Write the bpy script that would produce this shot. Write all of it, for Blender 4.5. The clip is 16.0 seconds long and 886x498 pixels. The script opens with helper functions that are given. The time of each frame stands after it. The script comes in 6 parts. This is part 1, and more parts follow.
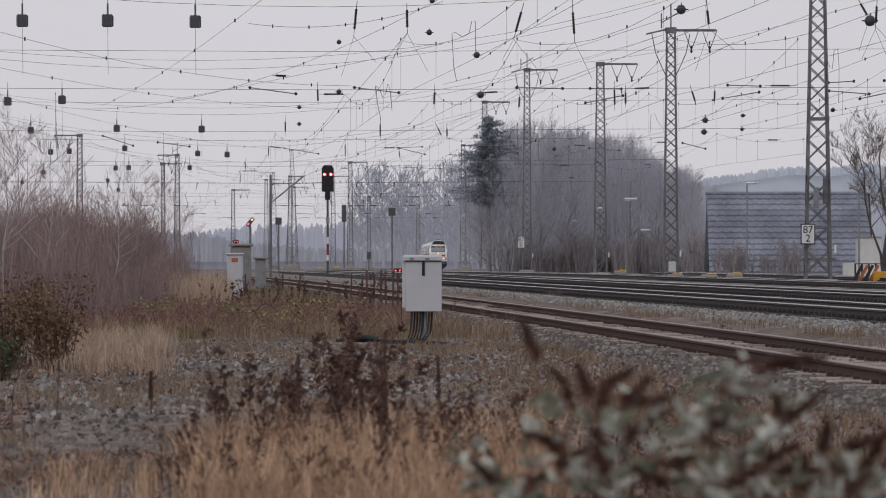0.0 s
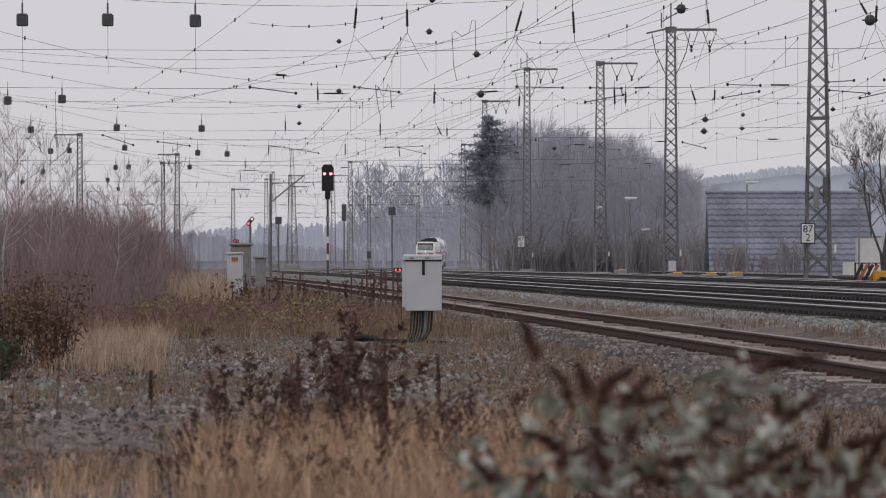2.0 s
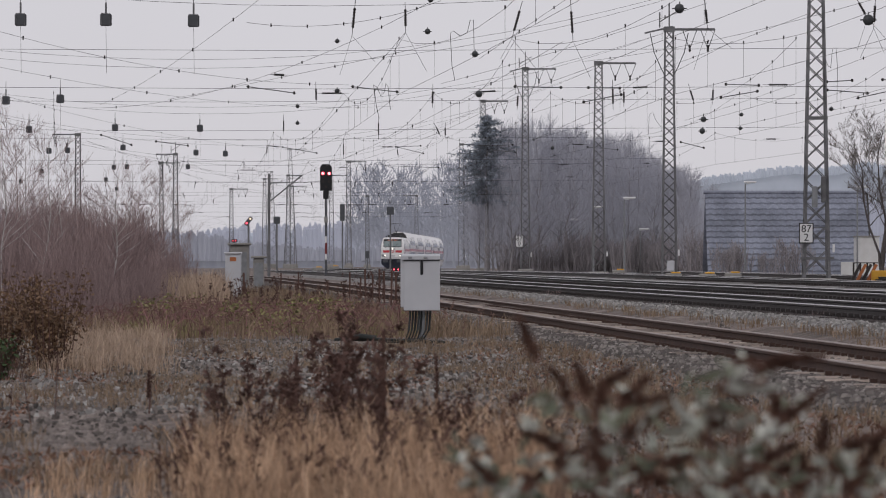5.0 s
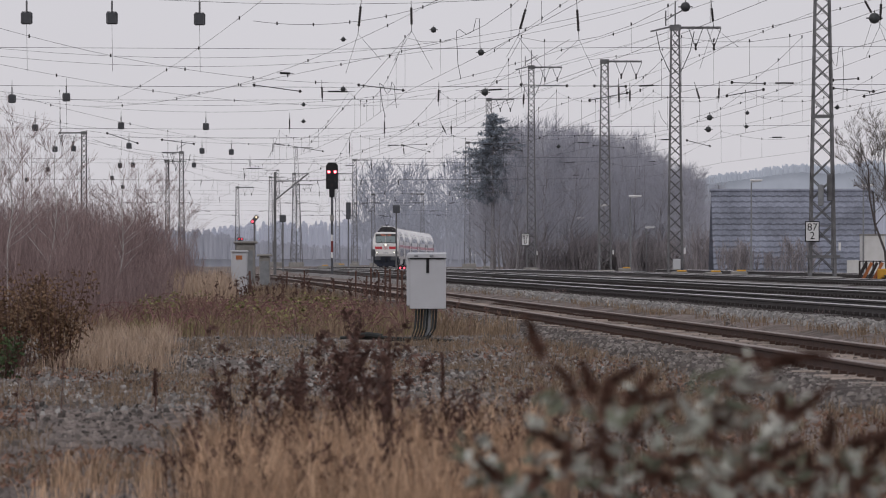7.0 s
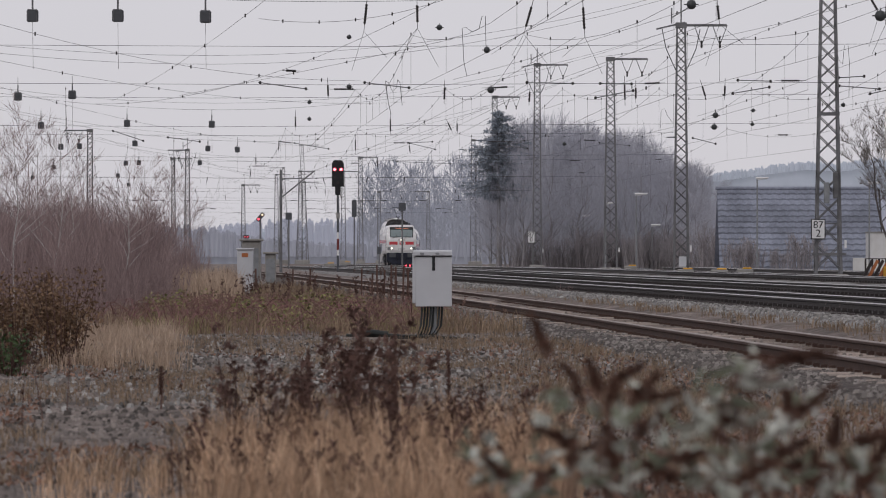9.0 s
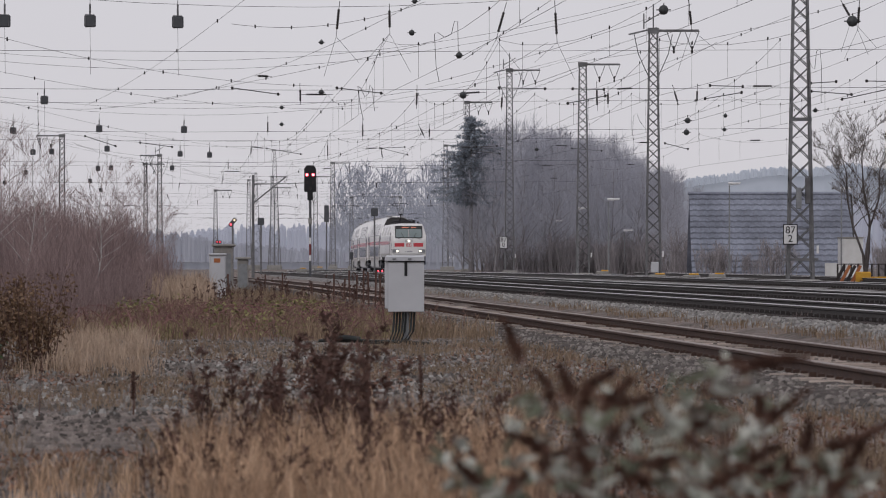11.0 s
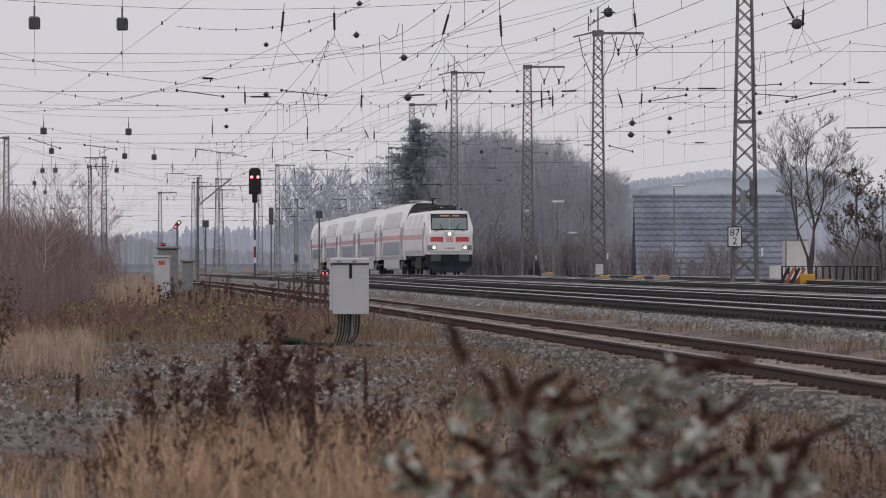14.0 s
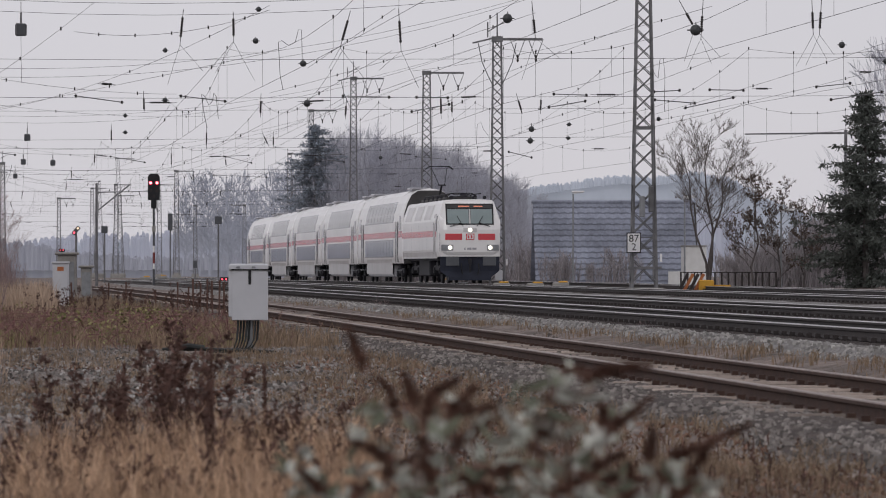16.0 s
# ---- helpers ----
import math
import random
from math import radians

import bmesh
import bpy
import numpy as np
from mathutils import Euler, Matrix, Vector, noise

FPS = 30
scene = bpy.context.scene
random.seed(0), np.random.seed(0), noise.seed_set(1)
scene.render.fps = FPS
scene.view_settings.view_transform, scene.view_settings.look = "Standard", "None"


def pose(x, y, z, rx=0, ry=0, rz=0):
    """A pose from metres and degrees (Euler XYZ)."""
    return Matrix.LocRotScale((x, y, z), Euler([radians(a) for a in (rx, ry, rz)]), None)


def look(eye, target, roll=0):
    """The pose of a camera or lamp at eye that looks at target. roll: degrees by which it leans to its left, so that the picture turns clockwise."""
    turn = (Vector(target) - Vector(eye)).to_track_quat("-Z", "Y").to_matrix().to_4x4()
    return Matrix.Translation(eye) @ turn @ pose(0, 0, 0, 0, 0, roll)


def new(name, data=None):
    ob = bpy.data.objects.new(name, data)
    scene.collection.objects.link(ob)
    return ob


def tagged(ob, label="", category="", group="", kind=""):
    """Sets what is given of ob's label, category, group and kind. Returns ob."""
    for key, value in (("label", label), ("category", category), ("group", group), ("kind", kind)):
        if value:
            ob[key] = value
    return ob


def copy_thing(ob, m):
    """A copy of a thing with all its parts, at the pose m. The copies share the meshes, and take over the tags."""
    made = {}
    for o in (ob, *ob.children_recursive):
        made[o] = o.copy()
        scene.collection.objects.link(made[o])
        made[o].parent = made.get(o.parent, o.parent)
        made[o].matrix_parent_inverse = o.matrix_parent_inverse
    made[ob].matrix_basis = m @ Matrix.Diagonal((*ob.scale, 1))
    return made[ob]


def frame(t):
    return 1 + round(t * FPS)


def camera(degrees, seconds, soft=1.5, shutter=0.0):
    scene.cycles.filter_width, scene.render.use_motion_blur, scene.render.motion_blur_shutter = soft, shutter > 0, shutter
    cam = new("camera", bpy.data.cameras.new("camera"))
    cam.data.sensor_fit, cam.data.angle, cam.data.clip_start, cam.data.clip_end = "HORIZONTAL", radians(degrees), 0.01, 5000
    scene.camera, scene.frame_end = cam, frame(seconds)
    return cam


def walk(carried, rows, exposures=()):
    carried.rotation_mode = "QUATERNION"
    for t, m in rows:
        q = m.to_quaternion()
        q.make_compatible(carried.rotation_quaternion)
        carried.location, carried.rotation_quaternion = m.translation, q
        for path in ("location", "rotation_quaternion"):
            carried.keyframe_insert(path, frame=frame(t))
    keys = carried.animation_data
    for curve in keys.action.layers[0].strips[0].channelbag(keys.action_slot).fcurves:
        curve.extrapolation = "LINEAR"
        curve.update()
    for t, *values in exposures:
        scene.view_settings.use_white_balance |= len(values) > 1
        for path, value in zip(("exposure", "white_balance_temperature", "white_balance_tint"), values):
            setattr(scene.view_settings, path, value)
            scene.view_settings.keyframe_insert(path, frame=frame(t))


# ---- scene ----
# ---------- camera: a long lens on a tripod that pans after the train ----------
LENS = 8400.0
cam = camera(10.66, 16.0, soft=1.0)
cam.data.dof.use_dof = True
cam.data.dof.focus_distance = 130.0
cam.data.dof.aperture_fstop = 9.5
EYE = (0.0, 0.0, 0.75)
PAN = [(0, 0.0, 0.0), (0.5, 2.4, -1.4), (1, 2.0, -1.5), (1.5, 1.2, -1.5), (2, 0.0, -1.2), (2.5, -1.2, -0.8), (3, -1.5, -1.0),
       (3.5, -1.8, -1.4), (4, -2.0, -1.5), (4.8, -3.0, -1.6), (6, -3.0, -2.0), (6.5, -1.5, -3.0), (7, 7.6, -4.6), (7.5, 29.1, -10.8),
       (8, 36.0, -14.4), (8.5, 26.8, -12.4), (9, 18.0, -8.8), (10, -5.0, -3.5), (11, -31.0, 0.6), (11.5, -41.3, 1.8),
       (12, -50.5, 3.8), (12.5, -69.0, 4.6), (13, -91.8, 4.8), (13.5, -113.3, 4.6), (14, -128.8, 4.8), (14.5, -159.3, 6.2),
       (15, -215.9, 8.0), (15.5, -263.4, 12.0), (16, -307.0, 15.3)]
walk(cam, [(t, pose(*EYE, 90 + math.degrees((18.0 + v) / LENS), 0, math.degrees(h / LENS))) for t, h, v in PAN],
     exposures=[(0.0, 0.0), (16.0, 0.0)])

# ---------- world and light: dull winter overcast ----------
world = bpy.data.worlds.new("world")
scene.world = world
world.use_nodes = True
wn, wl = world.node_tree.nodes, world.node_tree.links
wn.clear()
sky = wn.new("ShaderNodeTexSky")
sky.sky_type, sky.sun_disc = "NISHITA", False
sky.sun_elevation, sky.sun_rotation = radians(35), radians(215)
grade = wn.new("ShaderNodeMixRGB")
grade.inputs["Fac"].default_value = 0.93
grade.inputs["Color2"].default_value = (0.635, 0.615, 0.665, 1)
coord = wn.new("ShaderNodeTexCoord")
cloud = wn.new("ShaderNodeTexNoise")
cloud.inputs["Scale"].default_value, cloud.inputs["Detail"].default_value = 5.0, 4.0
ramp = wn.new("ShaderNodeMapRange")
ramp.inputs["To Min"].default_value, ramp.inputs["To Max"].default_value = 0.94, 1.06
scale_sky = wn.new("ShaderNodeMixRGB")
scale_sky.blend_type = "MULTIPLY"
scale_sky.inputs["Fac"].default_value = 1.0
scale_sky.inputs["Color2"].default_value = (0.1, 0.1, 0.1, 1)
mul = wn.new("ShaderNodeMixRGB")
mul.blend_type = "MULTIPLY"
mul.inputs["Fac"].default_value = 1.0
bg = wn.new("ShaderNodeBackground")
wo = wn.new("ShaderNodeOutputWorld")
wl.new(sky.outputs["Color"], scale_sky.inputs["Color1"])
wl.new(scale_sky.outputs["Color"], grade.inputs["Color1"])
wl.new(coord.outputs["Generated"], cloud.inputs["Vector"])
wl.new(cloud.outputs["Fac"], ramp.inputs["Value"])
wl.new(grade.outputs["Color"], mul.inputs["Color1"])
wl.new(ramp.outputs["Result"], mul.inputs["Color2"])
wl.new(mul.outputs["Color"], bg.inputs["Color"])
wl.new(bg.outputs["Background"], wo.inputs["Surface"])
bg.inputs["Strength"].default_value = 1.0
sun = new("sun", bpy.data.lights.new("sun", "SUN"))
sun.data.energy, sun.data.angle, sun.data.color = 0.5, radians(25), (1.0, 0.97, 0.93)
sun.matrix_basis = look((-40, -60, 60), (0, 0, 0))


# ---------- materials ----------
def mat(name, c1, c2=None, rough=0.8, metal=0.0, scale=4.0, bump=0.0, bscale=None, island=0.0, emit=0.0, spec=0.3, stain=0.0, piece=0.0, detail=5.0, stretch=None):
    """A surface of two colours mixed by noise, with an optional finer relief, stains and a random tint for each island."""
    m = bpy.data.materials.new(name)
    m.use_nodes = True
    n, l = m.node_tree.nodes, m.node_tree.links
    b = n["Principled BSDF"]
    b.inputs["Roughness"].default_value, b.inputs["Metallic"].default_value = rough, metal
    b.inputs["Specular IOR Level"].default_value = spec
    c2 = c2 or tuple(v * 0.75 for v in c1)
    tc = n.new("ShaderNodeTexCoord")
    no = n.new("ShaderNodeTexNoise")
    no.inputs["Scale"].default_value, no.inputs["Detail"].default_value = scale, detail
    if stretch:
        mp = n.new("ShaderNodeMapping")
        mp.inputs["Scale"].default_value = stretch
        l.new(tc.outputs["Object"], mp.inputs["Vector"])
        l.new(mp.outputs["Vector"], no.inputs["Vector"])
    else:
        l.new(tc.outputs["Object"], no.inputs["Vector"])
    mr = n.new("ShaderNodeMapRange")
    mr.inputs["From Min"].default_value, mr.inputs["From Max"].default_value = 0.3, 0.7
    l.new(no.outputs["Fac"], mr.inputs["Value"])
    mx = n.new("ShaderNodeMixRGB")
    mx.inputs["Color1"].default_value, mx.inputs["Color2"].default_value = (*c1, 1), (*c2, 1)
    l.new(mr.outputs["Result"], mx.inputs["Fac"])
    out = mx.outputs["Color"]
    if stain:
        n2 = n.new("ShaderNodeTexNoise")
        n2.inputs["Scale"].default_value, n2.inputs["Detail"].default_value = scale * 0.13, 3.0
        l.new(tc.outputs["Object"], n2.inputs["Vector"])
        m2 = n.new("ShaderNodeMapRange")
        m2.inputs["From Min"].default_value, m2.inputs["From Max"].default_value = 0.35, 0.65
        m2.inputs["To Min"].default_value, m2.inputs["To Max"].default_value = 1.0 - stain, 1.0 + stain * 0.6
        l.new(n2.outputs["Fac"], m2.inputs["Value"])
        x2 = n.new("ShaderNodeMixRGB")
        x2.blend_type, x2.inputs["Fac"].default_value = "MULTIPLY", 1.0
        l.new(out, x2.inputs["Color1"]), l.new(m2.outputs["Result"], x2.inputs["Color2"])
        out = x2.outputs["Color"]
    for amount, kind, socket in ((island, "ShaderNodeNewGeometry", "Random Per Island"), (piece, "ShaderNodeObjectInfo", "Random")):
        if amount:
            g = n.new(kind)
            m3 = n.new("ShaderNodeMapRange")
            m3.inputs["To Min"].default_value, m3.inputs["To Max"].default_value = 1.0 - amount, 1.0 + amount
            l.new(g.outputs[socket], m3.inputs["Value"])
            x3 = n.new("ShaderNodeMixRGB")
            x3.blend_type, x3.inputs["Fac"].default_value = "MULTIPLY", 1.0
            l.new(out, x3.inputs["Color1"]), l.new(m3.outputs["Result"], x3.inputs["Color2"])
            out = x3.outputs["Color"]
    l.new(out, b.inputs["Base Color"])
    if bump:
        nb = n.new("ShaderNodeTexNoise")
        nb.inputs["Scale"].default_value, nb.inputs["Detail"].default_value = bscale or scale * 4, 6.0
        l.new(tc.outputs["Object"], nb.inputs["Vector"])
        bp = n.new("ShaderNodeBump")
        bp.inputs["Strength"].default_value, bp.inputs["Distance"].default_value = bump, 0.05
        l.new(nb.outputs["Fac"], bp.inputs["Height"])
        l.new(bp.outputs["Normal"], b.inputs["Normal"])
    if emit:
        b.inputs["Emission Color"].default_value, b.inputs["Emission Strength"].default_value = (*c1, 1), emit
    return m


def glass_mat(name, c, rough=0.08, spec=0.15):
    m = mat(name, c, tuple(v * 0.8 for v in c), rough=rough, scale=1.0, spec=spec)
    return m


M_GROUND = mat("ground_earth", (0.28, 0.232, 0.205), (0.115, 0.092, 0.08), 0.95, scale=5, bump=1.0, bscale=22, stain=0.4, detail=9.0)
M_BALLAST = mat("ballast_stone", (0.30, 0.29, 0.28), (0.13, 0.12, 0.115), 0.9, scale=9, bump=1.0, bscale=16, stain=0.25)
M_BALLAST_OLD = mat("rusty_ballast", (0.11, 0.088, 0.078), (0.055, 0.045, 0.04), 0.95, scale=7, bump=1.0, bscale=14, stain=0.3)
M_STONE = mat("loose_stone", (0.34, 0.328, 0.312), (0.22, 0.212, 0.20), 0.9, scale=3, island=0.5)
M_STONE_GREY = mat("blue_grey_stone", (0.255, 0.233, 0.216), (0.148, 0.132, 0.121), 0.9, scale=3, island=0.6)
M_STONE_DARK = mat("dark_gravel", (0.25, 0.218, 0.198), (0.15, 0.13, 0.118), 0.9, scale=3, island=0.55)
M_CLINKER = mat("black_clinker", (0.10, 0.088, 0.08), (0.06, 0.053, 0.049), 0.9, scale=3, island=0.4)
M_RAIL_TOP = mat("polished_rail", (0.55, 0.53, 0.52), (0.40, 0.38, 0.37), 0.35, metal=0.9, scale=3)
M_RAIL_RUST = mat("rusty_rail", (0.085, 0.05, 0.038), (0.055, 0.035, 0.03), 0.85, scale=6, bump=0.2)
M_RAIL_TOP_OLD = mat("dull_rail_head", (0.36, 0.29, 0.26), (0.24, 0.19, 0.17), 0.5, metal=0.5, scale=3)
M_RAIL_DARK = mat("oily_rail_side", (0.05, 0.042, 0.04), (0.035, 0.03, 0.03), 0.7, scale=6)
M_SLEEPER = mat("weathered_sleeper", (0.34, 0.285, 0.245), (0.25, 0.205, 0.178), 0.9, scale=8, bump=0.4, piece=0.42)
M_SLEEPER_DARK = mat("oily_sleeper", (0.10, 0.085, 0.08), (0.06, 0.052, 0.05), 0.9, scale=8, bump=0.4, piece=0.25)
M_STEEL = mat("weathered_mast_steel", (0.21, 0.21, 0.215), (0.13, 0.13, 0.135), 0.75, scale=3, stain=0.3)
M_WIRE = mat("catenary_wire", (0.06, 0.058, 0.06), (0.04, 0.04, 0.04), 0.6, scale=2)
M_INSUL = mat("brown_insulator", (0.035, 0.028, 0.028), (0.02, 0.018, 0.018), 0.35, scale=5)
M_BALL = mat("grey_insulator_ball", (0.07, 0.075, 0.075), (0.04, 0.042, 0.045), 0.4, scale=5)
M_TRAIN_WHITE = mat("train_white_paint", (0.80, 0.79, 0.78), (0.73, 0.72, 0.71), 0.22, scale=0.8, stain=0.06, spec=0.5)
M_TRAIN_GREY = mat("train_grey_paint", (0.36, 0.36, 0.38), (0.32, 0.32, 0.34), 0.25, scale=0.9, spec=0.5)
M_LIGHT_GREY = mat("light_grey_paint", (0.55, 0.54, 0.53), (0.49, 0.48, 0.47), 0.25, scale=0.9, spec=0.5)
M_RED = mat("traffic_red_paint", (0.62, 0.055, 0.07), (0.52, 0.05, 0.06), 0.2, scale=1.0, spec=0.6)
M_DARK = mat("underframe_black", (0.028, 0.028, 0.034), (0.018, 0.018, 0.022), 0.7, scale=3)
M_DARK_BLUE = mat("buffer_beam_dark_blue", (0.03, 0.035, 0.055), (0.02, 0.024, 0.038), 0.6, scale=3)
M_ROOF_DARK = mat("sooty_roof", (0.075, 0.072, 0.072), (0.045, 0.043, 0.043), 0.8, scale=2)
M_WINDOW = glass_mat("tinted_train_glass", (0.05, 0.054, 0.06), 0.12, 0.5)
M_SCREEN = glass_mat("windscreen_glass", (0.27, 0.33, 0.33), 0.12, 0.4)
M_LAMP_ON = mat("lit_headlight", (1.0, 0.95, 0.82), (1.0, 0.93, 0.8), emit=1.3)
M_LED = mat("dim_amber_display", (0.80, 0.28, 0.18), (0.7, 0.25, 0.16), emit=0.22)
M_RED_LIGHT = mat("red_signal_light", (1.0, 0.08, 0.12), (1.0, 0.08, 0.12), emit=3.0)
M_RED_CORE = mat("red_lamp_core", (1.0, 0.62, 0.66), (1.0, 0.62, 0.66), emit=4.0)
M_RED_DULL = mat("faded_red_paint", (0.22, 0.05, 0.05), (0.16, 0.04, 0.04), 0.6, scale=3)
# Grey instead of black puts haze into distant signal heads; other fittings share it.
M_SIGNAL_GREY = mat("fitting_grey_and_signal_haze", (0.10, 0.105, 0.115), (0.075, 0.08, 0.088), 0.7, scale=3)
M_AMBER = mat("warm_signal_light", (1.0, 0.75, 0.5), (1.0, 0.7, 0.45), emit=0.9)
M_BOX = mat("grey_white_cabinet_paint", (0.57, 0.58, 0.605), (0.51, 0.52, 0.545), 0.55, scale=2.5, stain=0.1, bump=0.03)
M_BLACK = mat("black_plastic", (0.02, 0.02, 0.022), (0.014, 0.014, 0.016), 0.55, scale=6)
M_CABLE = mat("cable_sheath", (0.045, 0.05, 0.048), (0.025, 0.028, 0.028), 0.6, scale=6)
M_GALV = mat("galvanised_steel", (0.30, 0.31, 0.32), (0.22, 0.23, 0.24), 0.55, metal=0.5, scale=5)
M_WHITE = mat("white_board_paint", (0.78, 0.78, 0.78), (0.70, 0.70, 0.70), 0.5, scale=3)
M_CONCRETE = mat("concrete_grey", (0.34, 0.33, 0.31), (0.25, 0.24, 0.225), 0.9, scale=5, bump=0.2, stain=0.2)
M_YELLOW = mat("yellow_paint", (0.70, 0.38, 0.05), (0.55, 0.29, 0.045), 0.6, scale=4)
M_ORANGE = mat("orange_label", (0.45, 0.16, 0.06), (0.34, 0.12, 0.05), 0.6, scale=5)


# ---------- mesh helpers ----------
class Mesh:
    """Collects vertices and faces of one part."""

    def __init__(self):
        self.v, self.f = [], []

    def add(self, vs, fs):
        k = len(self.v)
        self.v += [tuple(p) for p in vs]
        self.f += [tuple(k + i for i in q) for q in fs]
        return self

    def box(self, c, s, turn=0.0, bevel=0.0):
        x, y, z = (a / 2 for a in s)
        ca, sa = math.cos(turn), math.sin(turn)
        if bevel:
            b = bevel
            ring = [(x - b, y), (x, y - b), (x, -y + b), (x - b, -y), (-x + b, -y), (-x, -y + b), (-x, y - b), (-x + b, y)]
            loops = [([(p * (x - b) / x, q * (y - b) / y) for p, q in ring], -z), (ring, -z + b), (ring, z - b), ([(p * (x - b) / x, q * (y - b) / y) for p, q in ring], z)]
            vs = [(c[0] + p * ca - q * sa, c[1] + p * sa + q * ca, c[2] + h) for r, h in loops for p, q in r]
            fs = [(i * 8 + j, i * 8 + 8 + j, i * 8 + 8 + (j + 1) % 8, i * 8 + (j + 1) % 8) for i in range(3) for j in range(8)]
            fs += [tuple(range(8)), tuple(range(31, 23, -1))]
            return self.add(vs, fs)
        vs = [(c[0] + p * ca - q * sa, c[1] + p * sa + q * ca, c[2] + h) for h in (-z, z) for p, q in ((-x, -y), (x, -y), (x, y), (-x, y))]
        return self.add(vs, [(0, 3, 2, 1), (4, 5, 6, 7), (0, 1, 5, 4), (1, 2, 6, 5), (2, 3, 7, 6), (3, 0, 4, 7)])

    def tube(self, pts, r, sides=4, r2=None, caps=True):
        """A tapered tube along points."""
        pts = [Vector(p) for p in pts]
        r2 = r if r2 is None else r2
        k, n = len(self.v), len(pts)
        for i, p in enumerate(pts):
            d = (pts[min(i + 1, n - 1)] - pts[max(i - 1, 0)])
            d = d.normalized() if d.length > 1e-9 else Vector((0, 0, 1))
            u = d.cross(Vector((0, 0, 1)) if abs(d.z) < 0.9 else Vector((1, 0, 0))).normalized()
            w = d.cross(u)
            rr = r[i] if isinstance(r, list) else r + (r2 - r) * i / max(1, n - 1)
            for j in range(sides):
                a = 2 * math.pi * (j + 0.5) / sides
                self.v.append(tuple(p + u * rr * math.cos(a) + w * rr * math.sin(a)))
        for i in range(n - 1):
            for j in range(sides):
                self.f.append((k + i * sides + j, k + i * sides + (j + 1) % sides, k + (i + 1) * sides + (j + 1) % sides, k + (i + 1) * sides + j))
        if caps and sides > 2:
            self.f.append(tuple(k + j for j in range(sides - 1, -1, -1)))
            self.f.append(tuple(k + (n - 1) * sides + j for j in range(sides)))
        return self

    def turned(self, profile, c=(0, 0, 0), axis="z", sides=14):
        """A turned body: profile of (radius, height) along an axis."""
        k = len(self.v)
        for r, h in profile:
            for j in range(sides):
                a = 2 * math.pi * j / sides
                p, q = r * math.cos(a), r * math.sin(a)
                o = (p, q, h) if axis == "z" else ((p, h, q) if axis == "y" else (h, p, q))
                self.v.append((c[0] + o[0], c[1] + o[1], c[2] + o[2]))
        for i in range(len(profile) - 1):
            for j in range(sides):
                self.f.append((k + i * sides + j, k + i * sides + (j + 1) % sides, k + (i + 1) * sides + (j + 1) % sides, k + (i + 1) * sides + j))
        self.f.append(tuple(k + j for j in range(sides)))
        self.f.append(tuple(k + (len(profile) - 1) * sides + j for j in range(sides)))
        return self

    def loft(self, sections, closed=True, caps=True):
        """Joins sections of equal point number."""
        k, m = len(self.v), len(sections[0])
        for s in sections:
            self.v += [tuple(p) for p in s]
        for i in range(len(sections) - 1):
            for j in range(m if closed else m - 1):
                a, b = k + i * m + j, k + i * m + (j + 1) % m
                self.f.append((a, b, b + m, a + m))
        if caps:
            self.f.append(tuple(k + j for j in range(m - 1, -1, -1)))
            self.f.append(tuple(k + (len(sections) - 1) * m + j for j in range(m)))
        return self

    def data(self, name, material, smooth=False):
        me = bpy.data.meshes.new(name)
        me.from_pydata(self.v, [], self.f)
        me.materials.append(material)
        if smooth:
            me.polygons.foreach_set("use_smooth", [True] * len(me.polygons))
        me.update()
        return me


def part(name, m, material, parent, label="", smooth=False, at=None):
    ob = new(name, m.data(name, material, smooth) if isinstance(m, Mesh) else m)
    ob.parent = parent
    if at is not None:
        ob.matrix_basis = at
    return tagged(ob, label) if label else ob


def thing(name, label, category, at=None, group="", kind=""):
    ob = new(name)
    ob.matrix_basis = at if at is not None else Matrix()
    return tagged(ob, label, category, group, kind)


def single(name, m, material, label, category, group="", kind="", smooth=False, at=None):
    ob = new(name, m.data(name, material, smooth))
    if at is not None:
        ob.matrix_basis = at
    return tagged(ob, label, category, group, kind)


def sight(u, v, d):
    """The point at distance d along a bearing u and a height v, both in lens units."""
    return ((u - 784) / LENS * d, d, EYE[2] - (v - 459) / LENS * d)


# ---------- lines of the tracks ----------
KNOT_D = [-60, 0, 120, 223, 274, 342, 400, 461, 529, 590, 648, 767, 900, 1200, 1600]
KNOT_X = [28.6, 24.5, 16.3, 9.47, 6.01, 1.64, -1.75, -5.0, -6.85, -6.3, -4.5, -0.8, -2.7, -8.0, -16.0]


def main_x(d):
    """The centre line of the train's track, by a smooth curve through its bends."""
    i = max(0, min(len(KNOT_D) - 2, int(np.searchsorted(KNOT_D, d)) - 1))

    def slope(j):
        j0, j1 = max(j - 1, 0), min(j + 1, len(KNOT_D) - 1)
        return (KNOT_X[j1] - KNOT_X[j0]) / (KNOT_D[j1] - KNOT_D[j0])
    w = KNOT_D[i + 1] - KNOT_D[i]
    u = (d - KNOT_D[i]) / w
    a, b, s0, s1 = KNOT_X[i], KNOT_X[i + 1], slope(i) * w, slope(i + 1) * w
    return (2 * u**3 - 3 * u**2 + 1) * a + (u**3 - 2 * u**2 + u) * s0 + (3 * u**2 - 2 * u**3) * b + (u**3 - u**2) * s1


def grade(d):
    """The line falls gently beyond the wood."""
    return float(np.interp(d, (240, 290, 342, 400, 461, 590, 1300), (0.0, -0.05, -0.14, -0.24, -0.37, -0.58, -1.7)))


def siding_x(d):
    if d < 260:
        return 7.7 - 0.056 * d - 3.5e-5 * d * d
    return -9.226 - 0.0742 * (d - 260)


